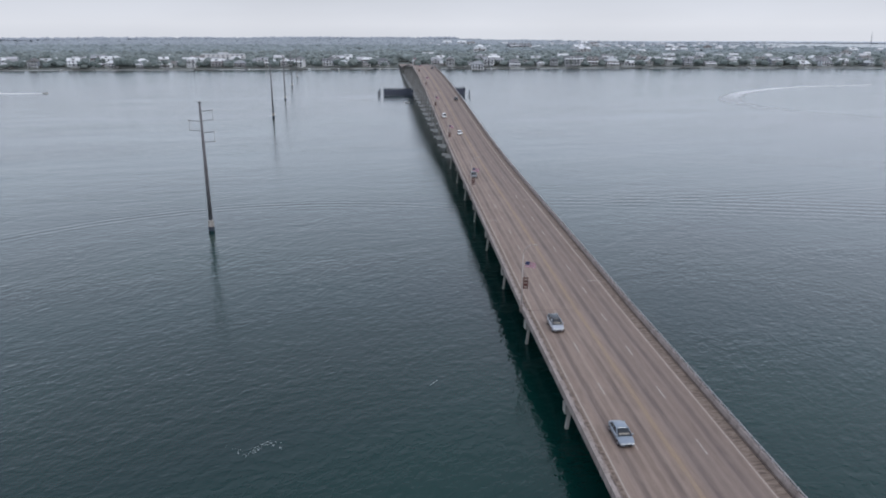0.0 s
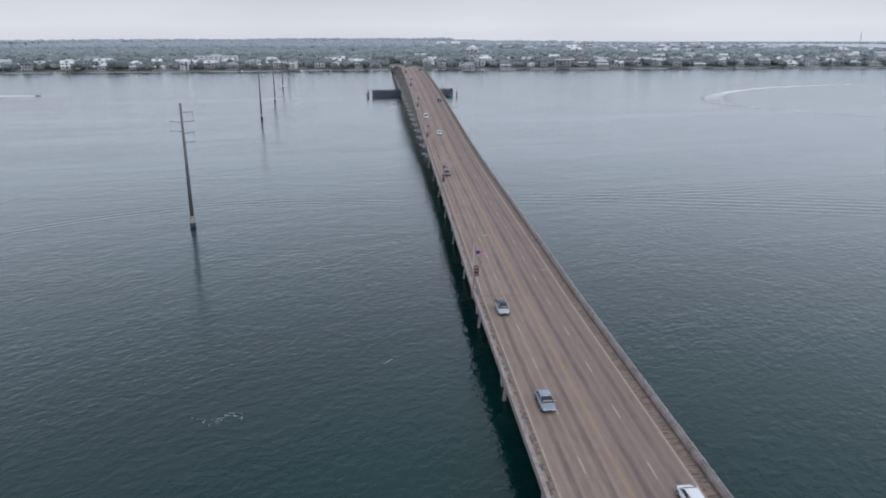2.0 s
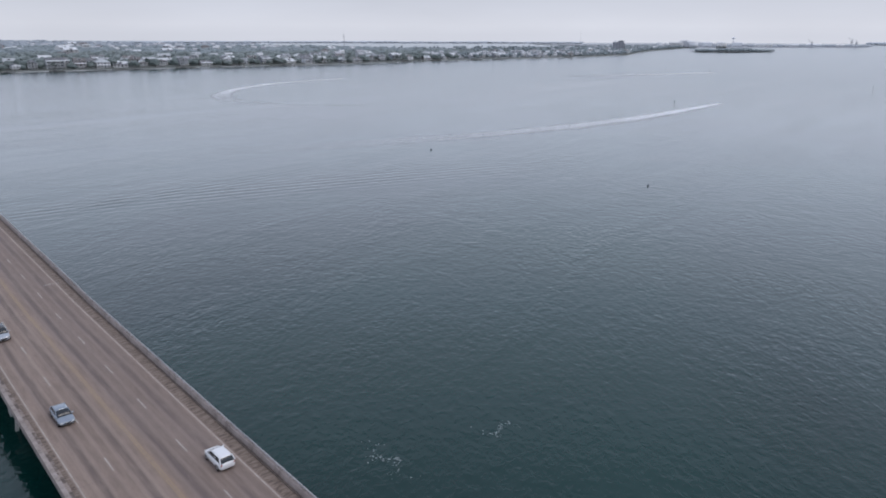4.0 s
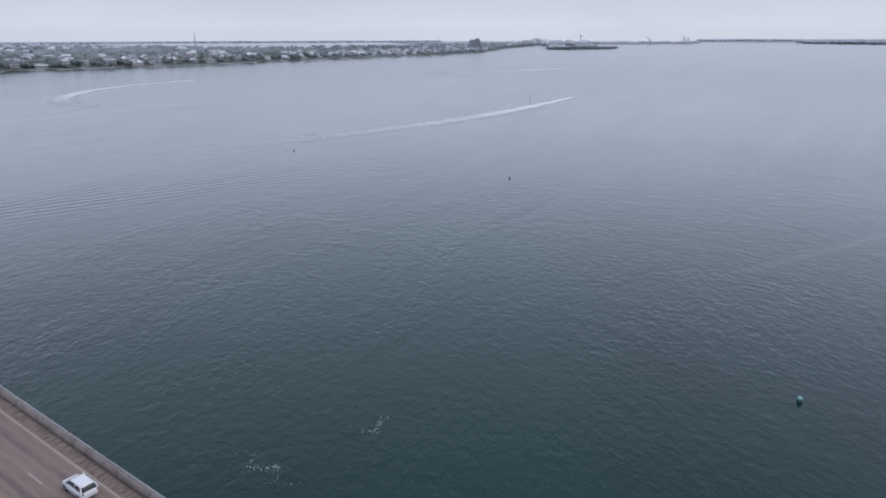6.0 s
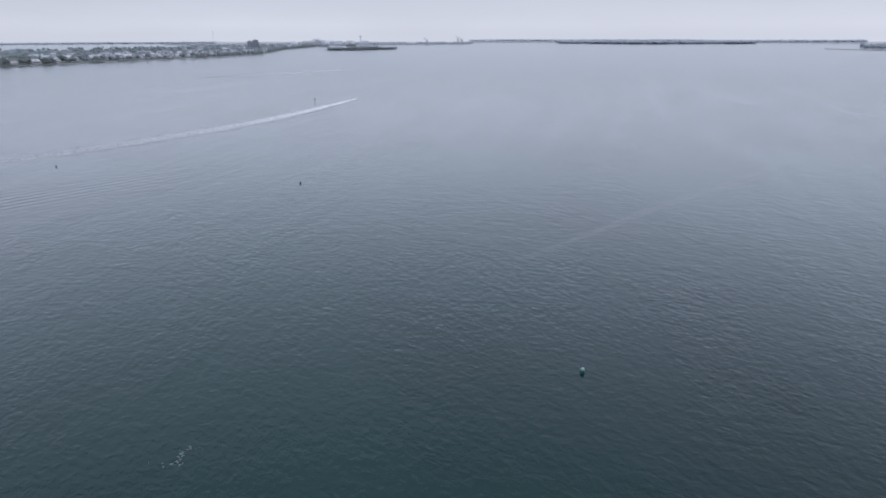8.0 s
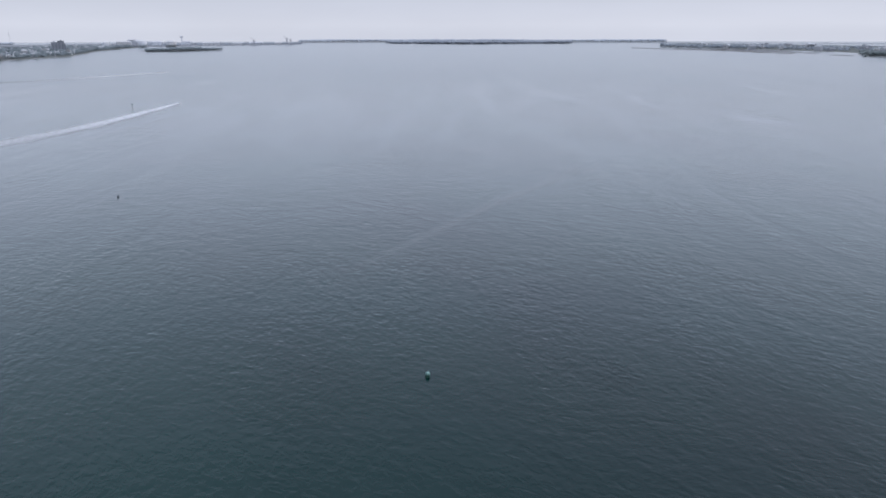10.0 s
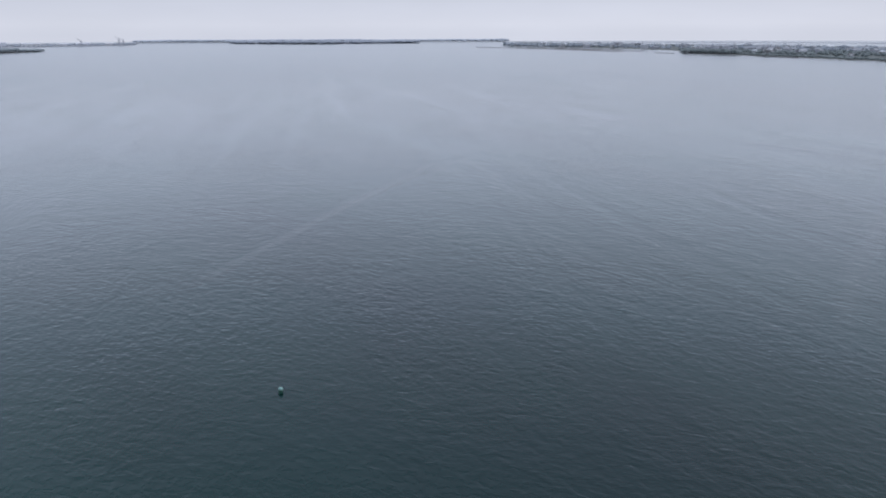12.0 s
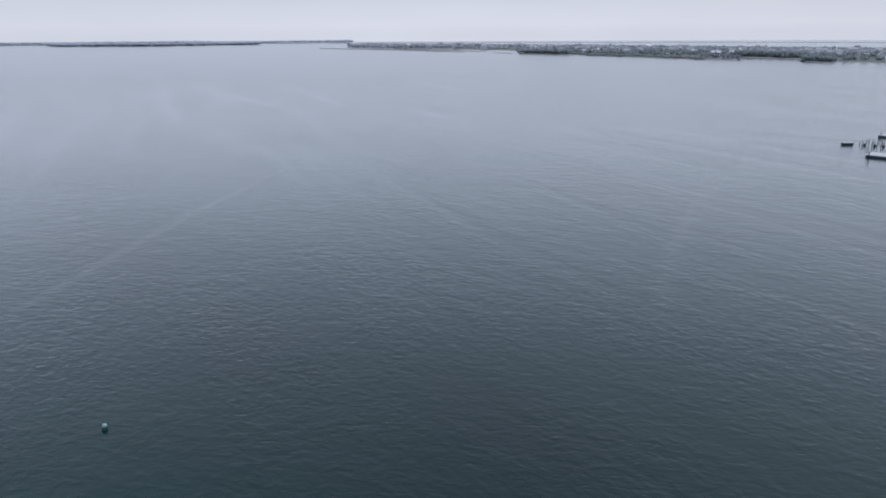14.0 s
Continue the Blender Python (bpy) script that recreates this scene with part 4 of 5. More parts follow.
def land(name, front, back, material, label, height=2.0, step=25.0, jitter=10.0):
    """A strip of ground between a front and a back shore, both running the same way, with a sloping bank at the front."""
    f = resample(front, step, jitter, 3.0)
    verts, faces = [], []
    bx = [p[0] for p in back]
    total = [0.0]
    for a, b in zip(back, back[1:]):
        total.append(total[-1] + math.hypot(b[0] - a[0], b[1] - a[1]))
    for i, (x, y) in enumerate(f):
        s = total[-1] * i / (len(f) - 1)
        qx, qy = float(np.interp(s, total, bx)), float(np.interp(s, total, [p[1] for p in back]))
        d = Vector((qx - x, qy - y))
        l = max(d.length, 0.01)
        for off, z in ((0.0, -0.6), (4.0, 0.35), (9.0, 0.9), (16.0, height)):
            o = min(off, l * 0.4)
            verts.append((x + d.x / l * o, y + d.y / l * o, z))
        verts.append((qx, qy, height))
        verts.append((qx + d.x / l * 5, qy + d.y / l * 5, -0.6))
    for i in range(len(f) - 1):
        for j in range(5):
            a = i * 6 + j
            faces.append((a, a + 6, a + 7, a + 1))
    me = raw_mesh(name, verts, faces, material)
    return tagged(new(name, me), label, "land", kind="structure")


SHORE = [(-2600, 965), (-1500, 958), (-550, 938), (-230, 945), (0, 968), (80, 955), (430, 955), (730, 928), (890, 962), (1180, 945), (1380, 945), (1610, 975), (2160, 1250), (2900, 1510)]
BACK = [(-3300, 3600), (-1600, 4600), (300, 4850), (1300, 4500), (1280, 2900), (1400, 2150), (1560, 1900), (2100, 1700), (2500, 1640), (3000, 1600)]
land("ground_far_shore", SHORE, BACK, M_LAND, "low wooded shore with lawns, sand and bulkheads")
SPIT = [(2960, -505), (2560, -540), (2140, -690), (1890, -905), (1640, -985), (1486, -998), (1206, -1073), (1030, -1113), (965, -1200), (760, -1420), (300, -1700)]
SPIT_SHORE = [(3050, -640), (2700, -770), (2400, -900), (2180, -985), (1915, -962), (1832, -888), (1670, -948), (1451, -984), (1370, -1040), (1325, -1180), (1196, -1215), (1100, -1165), (1071, -1128), (1019, -1174), (948, -1186), (760, -1420), (300, -1700)]
INLET = [(1215, -1015), (1320, -1185), (1196, -1222), (1066, -1124)]


def dry(x, y):
    """False in the small inlet that cuts into the low point."""
    side = [(bx - ax) * (y - ay) - (by - ay) * (x - ax) for (ax, ay), (bx, by) in zip(INLET, INLET[1:] + INLET[:1])]
    return max(side) > 0 and min(side) < 0


SPIT_BACK = [(4300, -900), (3300, -1500), (2500, -1900), (1900, -2150), (1300, -2300), (600, -2500)]
land("ground_spit", SPIT_SHORE, SPIT_BACK, M_LAND, "low marshy point with houses and scrub", 1.6)
land("ground_point", [(1430, -978), (1300, -1002), (1205, -1018), (1172, -1062)], [(1460, -1060), (1330, -1080), (1230, -1085), (1180, -1080)], M_LAND, "narrow low point beside the inlet", 1.4)
# low marsh flats with channels of open water between them
for path, deep in (([(2790, -470), (2570, -578), (2390, -655)], 70), ([(2440, -655), (2240, -712), (2090, -742)], 60), ([(2150, -745), (2040, -760), (1985, -785)], 60), ([(2660, -600), (2450, -705), (2250, -770)], 50), ([(2330, -770), (2160, -835), (2020, -850)], 50), ([(2560, -720), (2380, -800), (2230, -850)], 40), ([(1890, -838), (1850, -852), (1815, -862)], 12), ([(1560, -948), (1490, -958), (1420, -962)], 10), ([(1262, -1128), (1236, -1132), (1214, -1128)], 8)):
    out = [Vector((x + 15, y + 125)).normalized() * deep for x, y in path]
    land("ground_marsh_flat", path, [(x + d.x, y + d.y) for (x, y), d in zip(path, out)], M_MARSH, "low grey-brown marsh flat between water channels", 1.1, 18.0, 9.0)
PORT = [(2650, 1470), (2905, 1500), (3200, 1290), (3560, 1085), (3700, 1090)]
PORT_BACK = [(3000, 2500), (4000, 2300), (4500, 1500)]
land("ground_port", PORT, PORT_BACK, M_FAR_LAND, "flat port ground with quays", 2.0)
ISLET = [(2110, 1062), (2170, 990), (2350, 930)]
land("ground_islet", ISLET, [(2180, 1120), (2270, 1080), (2420, 990)], M_MARSH, "small low wooded islet", 1.0)
ISLAND = [(4160, 725), (3990, 600), (3830, 210), (3950, 60), (4150, -300)]
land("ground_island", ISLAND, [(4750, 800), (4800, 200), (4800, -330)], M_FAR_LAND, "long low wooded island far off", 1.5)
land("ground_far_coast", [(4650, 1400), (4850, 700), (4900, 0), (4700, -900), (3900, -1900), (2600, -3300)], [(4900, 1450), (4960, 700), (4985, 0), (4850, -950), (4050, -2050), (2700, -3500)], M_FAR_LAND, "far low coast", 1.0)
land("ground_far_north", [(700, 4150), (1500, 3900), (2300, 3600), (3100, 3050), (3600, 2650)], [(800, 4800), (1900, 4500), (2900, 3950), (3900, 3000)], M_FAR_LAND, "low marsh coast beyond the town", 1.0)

# ---------------------------------------------------------------- woods


def crown_template(seed, sub):
    bm = bmesh.new()
    bmesh.ops.create_icosphere(bm, subdivisions=sub, radius=1.0)
    for v in bm.verts:
        n = v.co.normalized()
        d = 1.0 + 0.32 * noise.noise(n * 1.7 + Vector((seed * 7.1, 0, 0))) + 0.22 * noise.noise(n * 4.1 + Vector((0, seed * 3.3, 0)))
        v.co = n * d
        v.co.z = max(v.co.z, -0.55)
    vs = np.array([v.co[:] for v in bm.verts])
    fs = np.array([[v.index for v in f.verts] for f in bm.faces])
    bm.free()
    return vs, fs


CROWNS = {2: [crown_template(s, 2) for s in range(8)], 3: [crown_template(20 + s, 3) for s in range(6)], 1: [crown_template(40 + s, 1) for s in range(6)]}


def woods(name, spots, material, label, sub=2):
    """spots: x, y, ground, height, radius for each crown."""
    vs, fs, base = [], [], 0
    for i, (x, y, g, h, r) in enumerate(spots):
        tv, tf = CROWNS[sub][i % len(CROWNS[sub])]
        a = random.uniform(0, 6.28)
        c, s = math.cos(a), math.sin(a)
        rz = min(h * 0.5, r * random.uniform(0.75, 1.1))
        q = np.empty_like(tv)
        q[:, 0] = x + r * (tv[:, 0] * c - tv[:, 1] * s)
        q[:, 1] = y + r * (tv[:, 0] * s + tv[:, 1] * c)
        q[:, 2] = g + h - rz + rz * tv[:, 2]
        vs.append(q)
        fs.append(tf + base)
        base += len(tv)
    me = raw_mesh(name, np.concatenate(vs).tolist(), np.concatenate(fs).tolist(), material)
    return tagged(new(name, me), label, "woods", kind="stuff")


def shore_y(x):
    return float(np.interp(x, [p[0] for p in SHORE], [p[1] for p in SHORE]))


def back_y(x):
    return float(np.interp(x, [-3300, 300, 1000, 1250, 1400, 1500, 2100, 3000], [4200, 4800, 4300, 2900, 2150, 1950, 1700, 1600]))


HOUSE_SPOTS = []


def free_of_houses(x, y, r):
    if abs(x - 3.0) < 14 and y < 1250:
        return False
    return all(abs(x - hx) > hw + r * 0.25 or not (hy - 15 < y < hy + hd * 0.5 + r * 0.4) for hx, hy, hw, hd in HOUSE_SPOTS)

# ---------------------------------------------------------------- shore houses


def gable_roof(w, d, z, rise, over=0.6, t=0.25):
    o = [(-w / 2 - over, z - rise * over / (w / 2)), (0, z + rise), (w / 2 + over, z - rise * over / (w / 2)), (w / 2 + over, z - rise * over / (w / 2) + t), (0, z + rise + t), (-w / 2 - over, z - rise * over / (w / 2) + t)]
    return prism(o, -d / 2 - over, d / 2 + over)


def hip_roof(w, d, z, rise, over=0.7):
    bm = bmesh.new()
    a, b = w / 2 + over, d / 2 + over
    k = max(0.3, min(a, b) * 0.95)
    lo = [bm.verts.new(p) for p in ((-a, -b, z - 0.1), (a, -b, z - 0.1), (a, b, z - 0.1), (-a, b, z - 0.1))]
    eave = [bm.verts.new((v.co.x, v.co.y, z + 0.15)) for v in lo]
    top = [bm.verts.new(p) for p in (((-(a - k), 0, z + rise), (a - k, 0, z + rise)) if a > b else ((0, -(b - k), z + rise), (0, b - k, z + rise)))]
    bm.faces.new(lo[::-1])
    for i in range(4):
        bm.faces.new((lo[i], lo[(i + 1) % 4], eave[(i + 1) % 4], eave[i]))
    if a > b:
        bm.faces.new((eave[0], eave[1], top[1], top[0]))
        bm.faces.new((eave[1], eave[2], top[1]))
        bm.faces.new((eave[2], eave[3], top[0], top[1]))
        bm.faces.new((eave[3], eave[0], top[0]))
    else:
        bm.faces.new((eave[0], eave[1], top[0]))
        bm.faces.new((eave[1], eave[2], top[1], top[0]))
        bm.faces.new((eave[2], eave[3], top[1]))
        bm.faces.new((eave[3], eave[0], top[0], top[1]))
    return bm


PANES = {}


def pane_mesh(w, h):
    if (w, h) not in PANES:
        PANES[w, h] = (mesh_of("window", box(-w / 2 - 0.12, w / 2 + 0.12, -0.06, 0.02, -0.12, h + 0.12), M_TRIM), mesh_of("pane", box(-w / 2, w / 2, -0.09, -0.061, 0, h), M_PANE))
    return PANES[w, h]


def make_house(style, label, near=True):
    """The front, with its porches, looks along -y to the water."""
    w, d, storeys, roof, stilts, porch = style
    h = thing("house", label, "house", group="waterfront houses")
    z0 = stilts
    z1 = z0 + storeys * 3.0
    if roof == "gable_front":
        wall = prism([(-w / 2, z0), (w / 2, z0), (w / 2, z1), (0, z1 + w * 0.32), (-w / 2, z1)], -d / 2, d / 2)
    elif roof == "gable_side":
        wall = prism([(-d / 2, z0), (d / 2, z0), (d / 2, z1), (0, z1 + d * 0.30), (-d / 2, z1)], -w / 2, w / 2)
        bmesh.ops.rotate(wall, verts=wall.verts[:], cent=(0, 0, 0), matrix=Matrix.Rotation(math.pi / 2, 3, "Z"))
    else:
        wall = box(-w / 2, w / 2, -d / 2, d / 2, z0, z1)
    part("wall", wall, M_HOUSE_WALL, h)
    if roof == "gable_front":
        part("roof", gable_roof(w, d, z1, w * 0.32), M_HOUSE_ROOF, h)
    elif roof == "gable_side":
        r = gable_roof(d, w, z1, d * 0.30)
        bmesh.ops.rotate(r, verts=r.verts[:], cent=(0, 0, 0), matrix=Matrix.Rotation(math.pi / 2, 3, "Z"))
        part("roof", r, M_HOUSE_ROOF, h)
        dorm = part("dormer", box(-1.8, 1.8, -d / 2 + 0.6, 0, z1 + 0.1, z1 + 2.1), M_HOUSE_WALL, h)
        part("dormer_window", pane_mesh(2.2, 1.1)[1], M_PANE, dorm, at=pose(0, -d / 2 + 0.6, z1 + 0.7))
        part("dormer_roof", box(-2.1, 2.1, -d / 2 + 0.2, 0.3, z1 + 2.1, z1 + 2.35), M_HOUSE_ROOF, dorm)
    else:
        part("roof", hip_roof(w, d, z1, min(w, d) * 0.34), M_HOUSE_ROOF, h)
    if stilts > 0.5:
        nx = max(3, int(w / 4)) if near else 2
        for i in range(nx + 1):
            for y in (-d / 2 + 0.3, d / 2 - 0.3):
                if near:
                    part("stilt", box(-w / 2 + 0.3 + (w - 0.6) * i / nx - 0.18, -w / 2 + 0.3 + (w - 0.6) * i / nx + 0.18, y - 0.18, y + 0.18, -0.5, z0), M_DOCK, h)
        part("lower_room", box(-w * 0.36, w * 0.36, -d / 2 + 2, d / 2 - 1, -0.5, z0 - 0.02), M_HOUSE_WALL, h)
    else:
        part("foundation", box(-w / 2 - 0.05, w / 2 + 0.05, -d / 2 - 0.05, d / 2 + 0.05, -0.8, z0 + 0.3), M_PIER, h)
    for s in range(storeys):
        z = z0 + s * 3.0
        n = max(2, int(w / (3.2 if near else 5.0)))
        for i in range(n):
            x = -w / 2 + w * (i + 0.5) / n
            if i == n // 2:
                win = part("door", pane_mesh(1.8, 2.2)[0], M_TRIM, h, at=pose(x, -d / 2, z + 0.15))
                part("pane", pane_mesh(1.8, 2.2)[1], M_PANE, win)
            elif near:
                win = part("window", pane_mesh(1.3, 1.5)[0], M_TRIM, h, at=pose(x, -d / 2, z + 0.9))
                part("pane", pane_mesh(1.3, 1.5)[1], M_PANE, win)
            else:
                part("window", pane_mesh(1.8, 1.5)[1], M_PANE, h, at=pose(x, -d / 2, z + 0.9))
        for i in range(2 if near else 0):
            win = part("window", pane_mesh(1.3, 1.5)[0], M_TRIM, h, at=pose(-w / 2, -d / 4 + d / 2 * i, z + 0.9, 0, 0, -90))
            part("pane", pane_mesh(1.3, 1.5)[1], M_PANE, win)
        if porch > s:
            bm = bmesh.new()
            bm_box(bm, -w / 2, w / 2, -d / 2 - 3.0, -d / 2 - 0.03, z - 0.22, z)
            bm_box(bm, -w / 2, w / 2, -d / 2 - 3.0, -d / 2 - 2.9, z + 0.9, z + 1.02)
            n2 = max(3, int(w / 3.5))
            for i in range(n2 + 1):
                x = -w / 2 + 0.15 + (w - 0.3) * i / n2
                bm_box(bm, x - 0.13, x + 0.13, -d / 2 - 2.98, -d / 2 - 2.72, -0.5 if s == 0 else z, z + 2.75)
            part("porch", bm, M_TRIM, h)
    if porch:
        zt = z0 + porch * 3.0 - 0.2
        bm = bmesh.new()
        vs = bm_box(bm, -w / 2 - 0.4, w / 2 + 0.4, -d / 2 - 3.4, -d / 2 - 0.02, zt, zt + 0.18)
        for v in vs:
            if v.co.y > -d / 2 - 1:
                v.co.z += 0.8
        part("porch_roof", bm, M_HOUSE_ROOF, h)
    if w > 15:
        part("chimney", box(w * 0.28, w * 0.28 + 0.9, 1.0, 1.9, z1, z1 + min(w, d) * 0.34 + 1.2), M_PIER, h)
    return h


STYLES = [
    ((10, 10, 2, "gable_front", 2.6, 2), "white raised beach house with stacked porches at the shore"),
    ((14, 10, 2, "hip", 0.5, 1), "wide pale waterfront house with a hipped roof"),
    ((12, 9, 2, "gable_side", 2.4, 1), "grey raised house with a gabled roof and dormer"),
    ((9, 11, 3, "hip", 0.5, 2), "tall narrow waterfront house with porches"),
    ((15, 10, 1, "gable_side", 0.5, 1), "long low house with a wide gabled roof"),
    ((9, 9, 1, "gable_front", 2.4, 1), "small raised cottage with a front porch"),
    ((17, 11, 2, "gable_side", 2.6, 2), "large raised house with long porches"),
]
houses = {}


def place_house(i, x, y, turn=0.0, g=1.9, scale=1.0, near=False):
    kind, i = i, i if near else i + len(STYLES)
    m = pose(x, y, g, 0, 0, turn)
    if i in houses:
        ob = copy_thing(houses[i], m)
    else:
        ob = houses[i] = make_house(*STYLES[kind], near=near)
        ob.matrix_basis = m
    ob.scale = (scale, scale, scale)
    HOUSE_SPOTS.append((x, y, STYLES[kind][0][0] / 2 * scale + 1, STYLES[kind][0][1] + 2))


# front row, from west to east along the water
FRONT = [(-700, 2), (-660, 4), (-610, 1), (-556, 4), (-516, 0), (-462, 2), (-414, 1), (-372, 5), (-338, 4), (-302, 3), (-268, 2), (-236, 1), (-205, 2), (-172, 0), (-150, 3),
         (-112, 2), (-88, 1), (-55, 3), (-28, 4), (48, 2), (70, 0), (100, 4), (128, 2), (166, 1), (205, 5), (228, 0), (254, 6), (288, 2), (316, 1), (342, 4), (372, 5), (400, 6),
         (432, 2), (470, 4), (505, 0), (533, 1), (570, 6), (606, 4), (640, 1), (672, 2), (706, 5), (742, 4), (778, 0), (812, 2), (846, 6), (885, 1), (925, 4)]
rng = random.Random(11)
for x, i in FRONT:
    place_house(i, x, shore_y(x) + 26 + rng.uniform(-4, 10), rng.uniform(-14, 14), 1.9, rng.uniform(1.0, 1.3), True)
place_house(1, 104, 926, -4, 0.6, 1.2, True)
# clearings that keep the two long buildings behind the first row in view
HOUSE_SPOTS += [(-283, 1060, 36, 60), (-283, 1092, 36, 20), (150, 1078, 20, 60), (150, 1110, 20, 20)]
# second and third rows, seen above the first
for row, (y0, n) in enumerate(((62, 34), (115, 26), (190, 16))):
    for j in range(n):
        x = -640 + 1560 * (j + rng.uniform(0.1, 0.9)) / n
        if abs(x - 3) > 22:
            place_house(rng.choice((1, 2, 4, 6)), x, shore_y(x) + y0 + rng.uniform(-12, 16), rng.uniform(-30, 30), 2.0, rng.uniform(0.95, 1.3))
# roofs among the trees farther inland
for j in range(30):
    x = 150 + 1000 * rng.random()
    place_house(rng.choice((1, 4, 6)), x, shore_y(x) + 320 + 1300 * rng.random(), rng.uniform(-30, 30), 6.0, rng.uniform(1.2, 1.7))
# the town's edge farther along the bay
for j in range(34):
    x = 950 + 900 * rng.random()
    place_house(rng.choice((0, 1, 3, 4, 6)), x, shore_y(x) + 24 + 150 * rng.random() ** 1.5, rng.uniform(-30, 30), 2.0, rng.uniform(0.75, 1.1))

# woods behind and between the houses
rng = random.Random(5)
spots = []
for i in range(1900):
    x = rng.uniform(-800, 1000)
    y = shore_y(x) + 16 + 180 * rng.random() ** 1.2
    grove = 0.5 + 0.5 * noise.noise((x * 0.022, y * 0.03, 6.0))
    h = rng.uniform(5, 9) + 8 * grove * rng.random()
    r = rng.uniform(3.4, 5.5) + 4.0 * grove * rng.random()
    if free_of_houses(x, y, r):
        spots.append((x, y, 1.8, h, r))
woods("shore_trees", spots, M_LEAF, "dark green trees between the waterfront houses", 2)


def zone(count, near, far, material, label, sub, size, lo, hi):
    """Crowns between two distances behind the shore."""
    spots = []
    while len(spots) < count:
        x = rng.uniform(-1500, 1380)
        y = shore_y(x) + rng.uniform(near, far)
        if y > back_y(x) - 30 or (x > 600 and rng.random() < 0.35):
            if rng.random() < 0.02:
                count -= 1
            continue
        clump = 0.5 + 0.9 * noise.noise((x * 0.016, y * 0.010, 2.0))
        spots.append((x, y, 1.8, (lo + (hi - lo) * (0.5 * clump + 0.5 * rng.random())) * (1.0 if x < 560 else 0.72), rng.uniform(*size)))
    woods("woods", spots, material, label, sub)


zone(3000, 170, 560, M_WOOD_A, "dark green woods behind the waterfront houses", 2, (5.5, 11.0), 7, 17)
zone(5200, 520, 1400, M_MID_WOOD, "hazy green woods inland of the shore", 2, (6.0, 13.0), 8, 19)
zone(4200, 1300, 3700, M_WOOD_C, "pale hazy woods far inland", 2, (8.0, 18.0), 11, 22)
spots = []
for i in range(1700):
    x = 950 + 1750 * rng.random()
    t = rng.random() ** 1.6
    y = shore_y(x) + 14 + (back_y(x) - shore_y(x) - 40) * t
    spots.append((x, y, 1.8, rng.uniform(5, 13), rng.uniform(3.5, 8)))
woods("woods", spots, M_MID_WOOD, "hazy grey-green trees of the town shore", 1)


def strip_woods(front, depth, count, lo, hi, material, label, sub=1, rad=(6, 14), start=12.0):
    spots = []
    seg = [math.hypot(b[0] - a[0], b[1] - a[1]) for a, b in zip(front, front[1:])]
    for i in range(count):
        u = rng.random() * sum(seg)
        k = 0
        while u > seg[k] and k < len(seg) - 1:
            u -= seg[k]
            k += 1
        t = u / seg[k]
        x, y = front[k][0] + (front[k + 1][0] - front[k][0]) * t, front[k][1] + (front[k + 1][1] - front[k][1]) * t
        d = Vector((x + 15, y + 125)).normalized() * (start + depth * rng.random())
        h = lo + (hi - lo) * (0.35 * rng.random() + 0.65 * (0.5 + 0.5 * noise.noise((x * 0.004, y * 0.004, 1.0))))
        if dry(x + d.x, y + d.y):
            spots.append((x + d.x, y + d.y, 0.8, h, rng.uniform(*rad)))
    return woods("woods", spots, material, label, sub)


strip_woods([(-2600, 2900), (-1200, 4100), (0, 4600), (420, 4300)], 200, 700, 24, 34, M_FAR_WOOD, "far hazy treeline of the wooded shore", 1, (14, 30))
strip_woods([ISLET[0], (2150, 1010)], 50, 130, 5, 10, M_MID_WOOD, "low scrub at the end of the islet", 2, (4, 8), 1.0)
strip_woods([(2150, 1010), ISLET[1], (2260, 958)], 55, 190, 7, 13, M_MID_WOOD, "dark trees covering the islet", 2, (4, 8), 1.0)
strip_woods([(2260, 958), ISLET[2]], 40, 130, 4, 10, M_MID_WOOD, "low scrub at the end of the islet", 2, (4, 7), 1.0)
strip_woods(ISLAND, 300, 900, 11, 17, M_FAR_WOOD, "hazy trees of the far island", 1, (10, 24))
strip_woods([(4650, 1400), (4850, 700), (4900, 0), (4700, -900)], 40, 800, 12, 22, M_HAZED_COAST, "haze-pale treeline of the far coast", 1, (14, 30), 6.0)
strip_woods([(700, 4150), (1500, 3900), (2300, 3600), (3100, 3050), (3600, 2650)], 300, 900, 4, 12, M_HAZED_COAST, "haze-pale marsh trees beyond the town", 1, (12, 28))
strip_woods(SPIT[3:], 420, 1300, 3, 13, M_WOOD_A, "scrub and trees on the low point", 1, (3, 6), 40.0)
strip_woods(SPIT[1:], 620, 1300, 4, 16, M_WOOD_C, "haze-pale trees farther back on the point", 1, (4, 9), 420.0)
strip_woods([(1670, -950), (1451, -986), (1210, -1022)], 60, 300, 2, 6, M_LEAF, "low dark scrub along the point", 1, (2.5, 5), 6.0)
strip_woods([(1832, -892), (1740, -925), (1665, -955)], 70, 260, 6, 14, M_WOOD_A, "dense dark trees at the water on the point", 2, (4, 8), 10.0)
strip_woods([(1340, -1195), (1270, -1212), (1190, -1228), (1130, -1210)], 70, 330, 9, 16, M_WOOD_A, "dark treeline behind the inlet", 2, (4, 8), 8.0)
strip_woods([(1095, -1150), (1071, -1133), (1040, -1160)], 35, 90, 5, 11, M_LEAF, "dark trees at the mouth of the inlet", 2, (3, 6), 5.0)
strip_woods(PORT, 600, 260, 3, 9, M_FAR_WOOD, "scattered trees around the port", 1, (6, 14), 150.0)

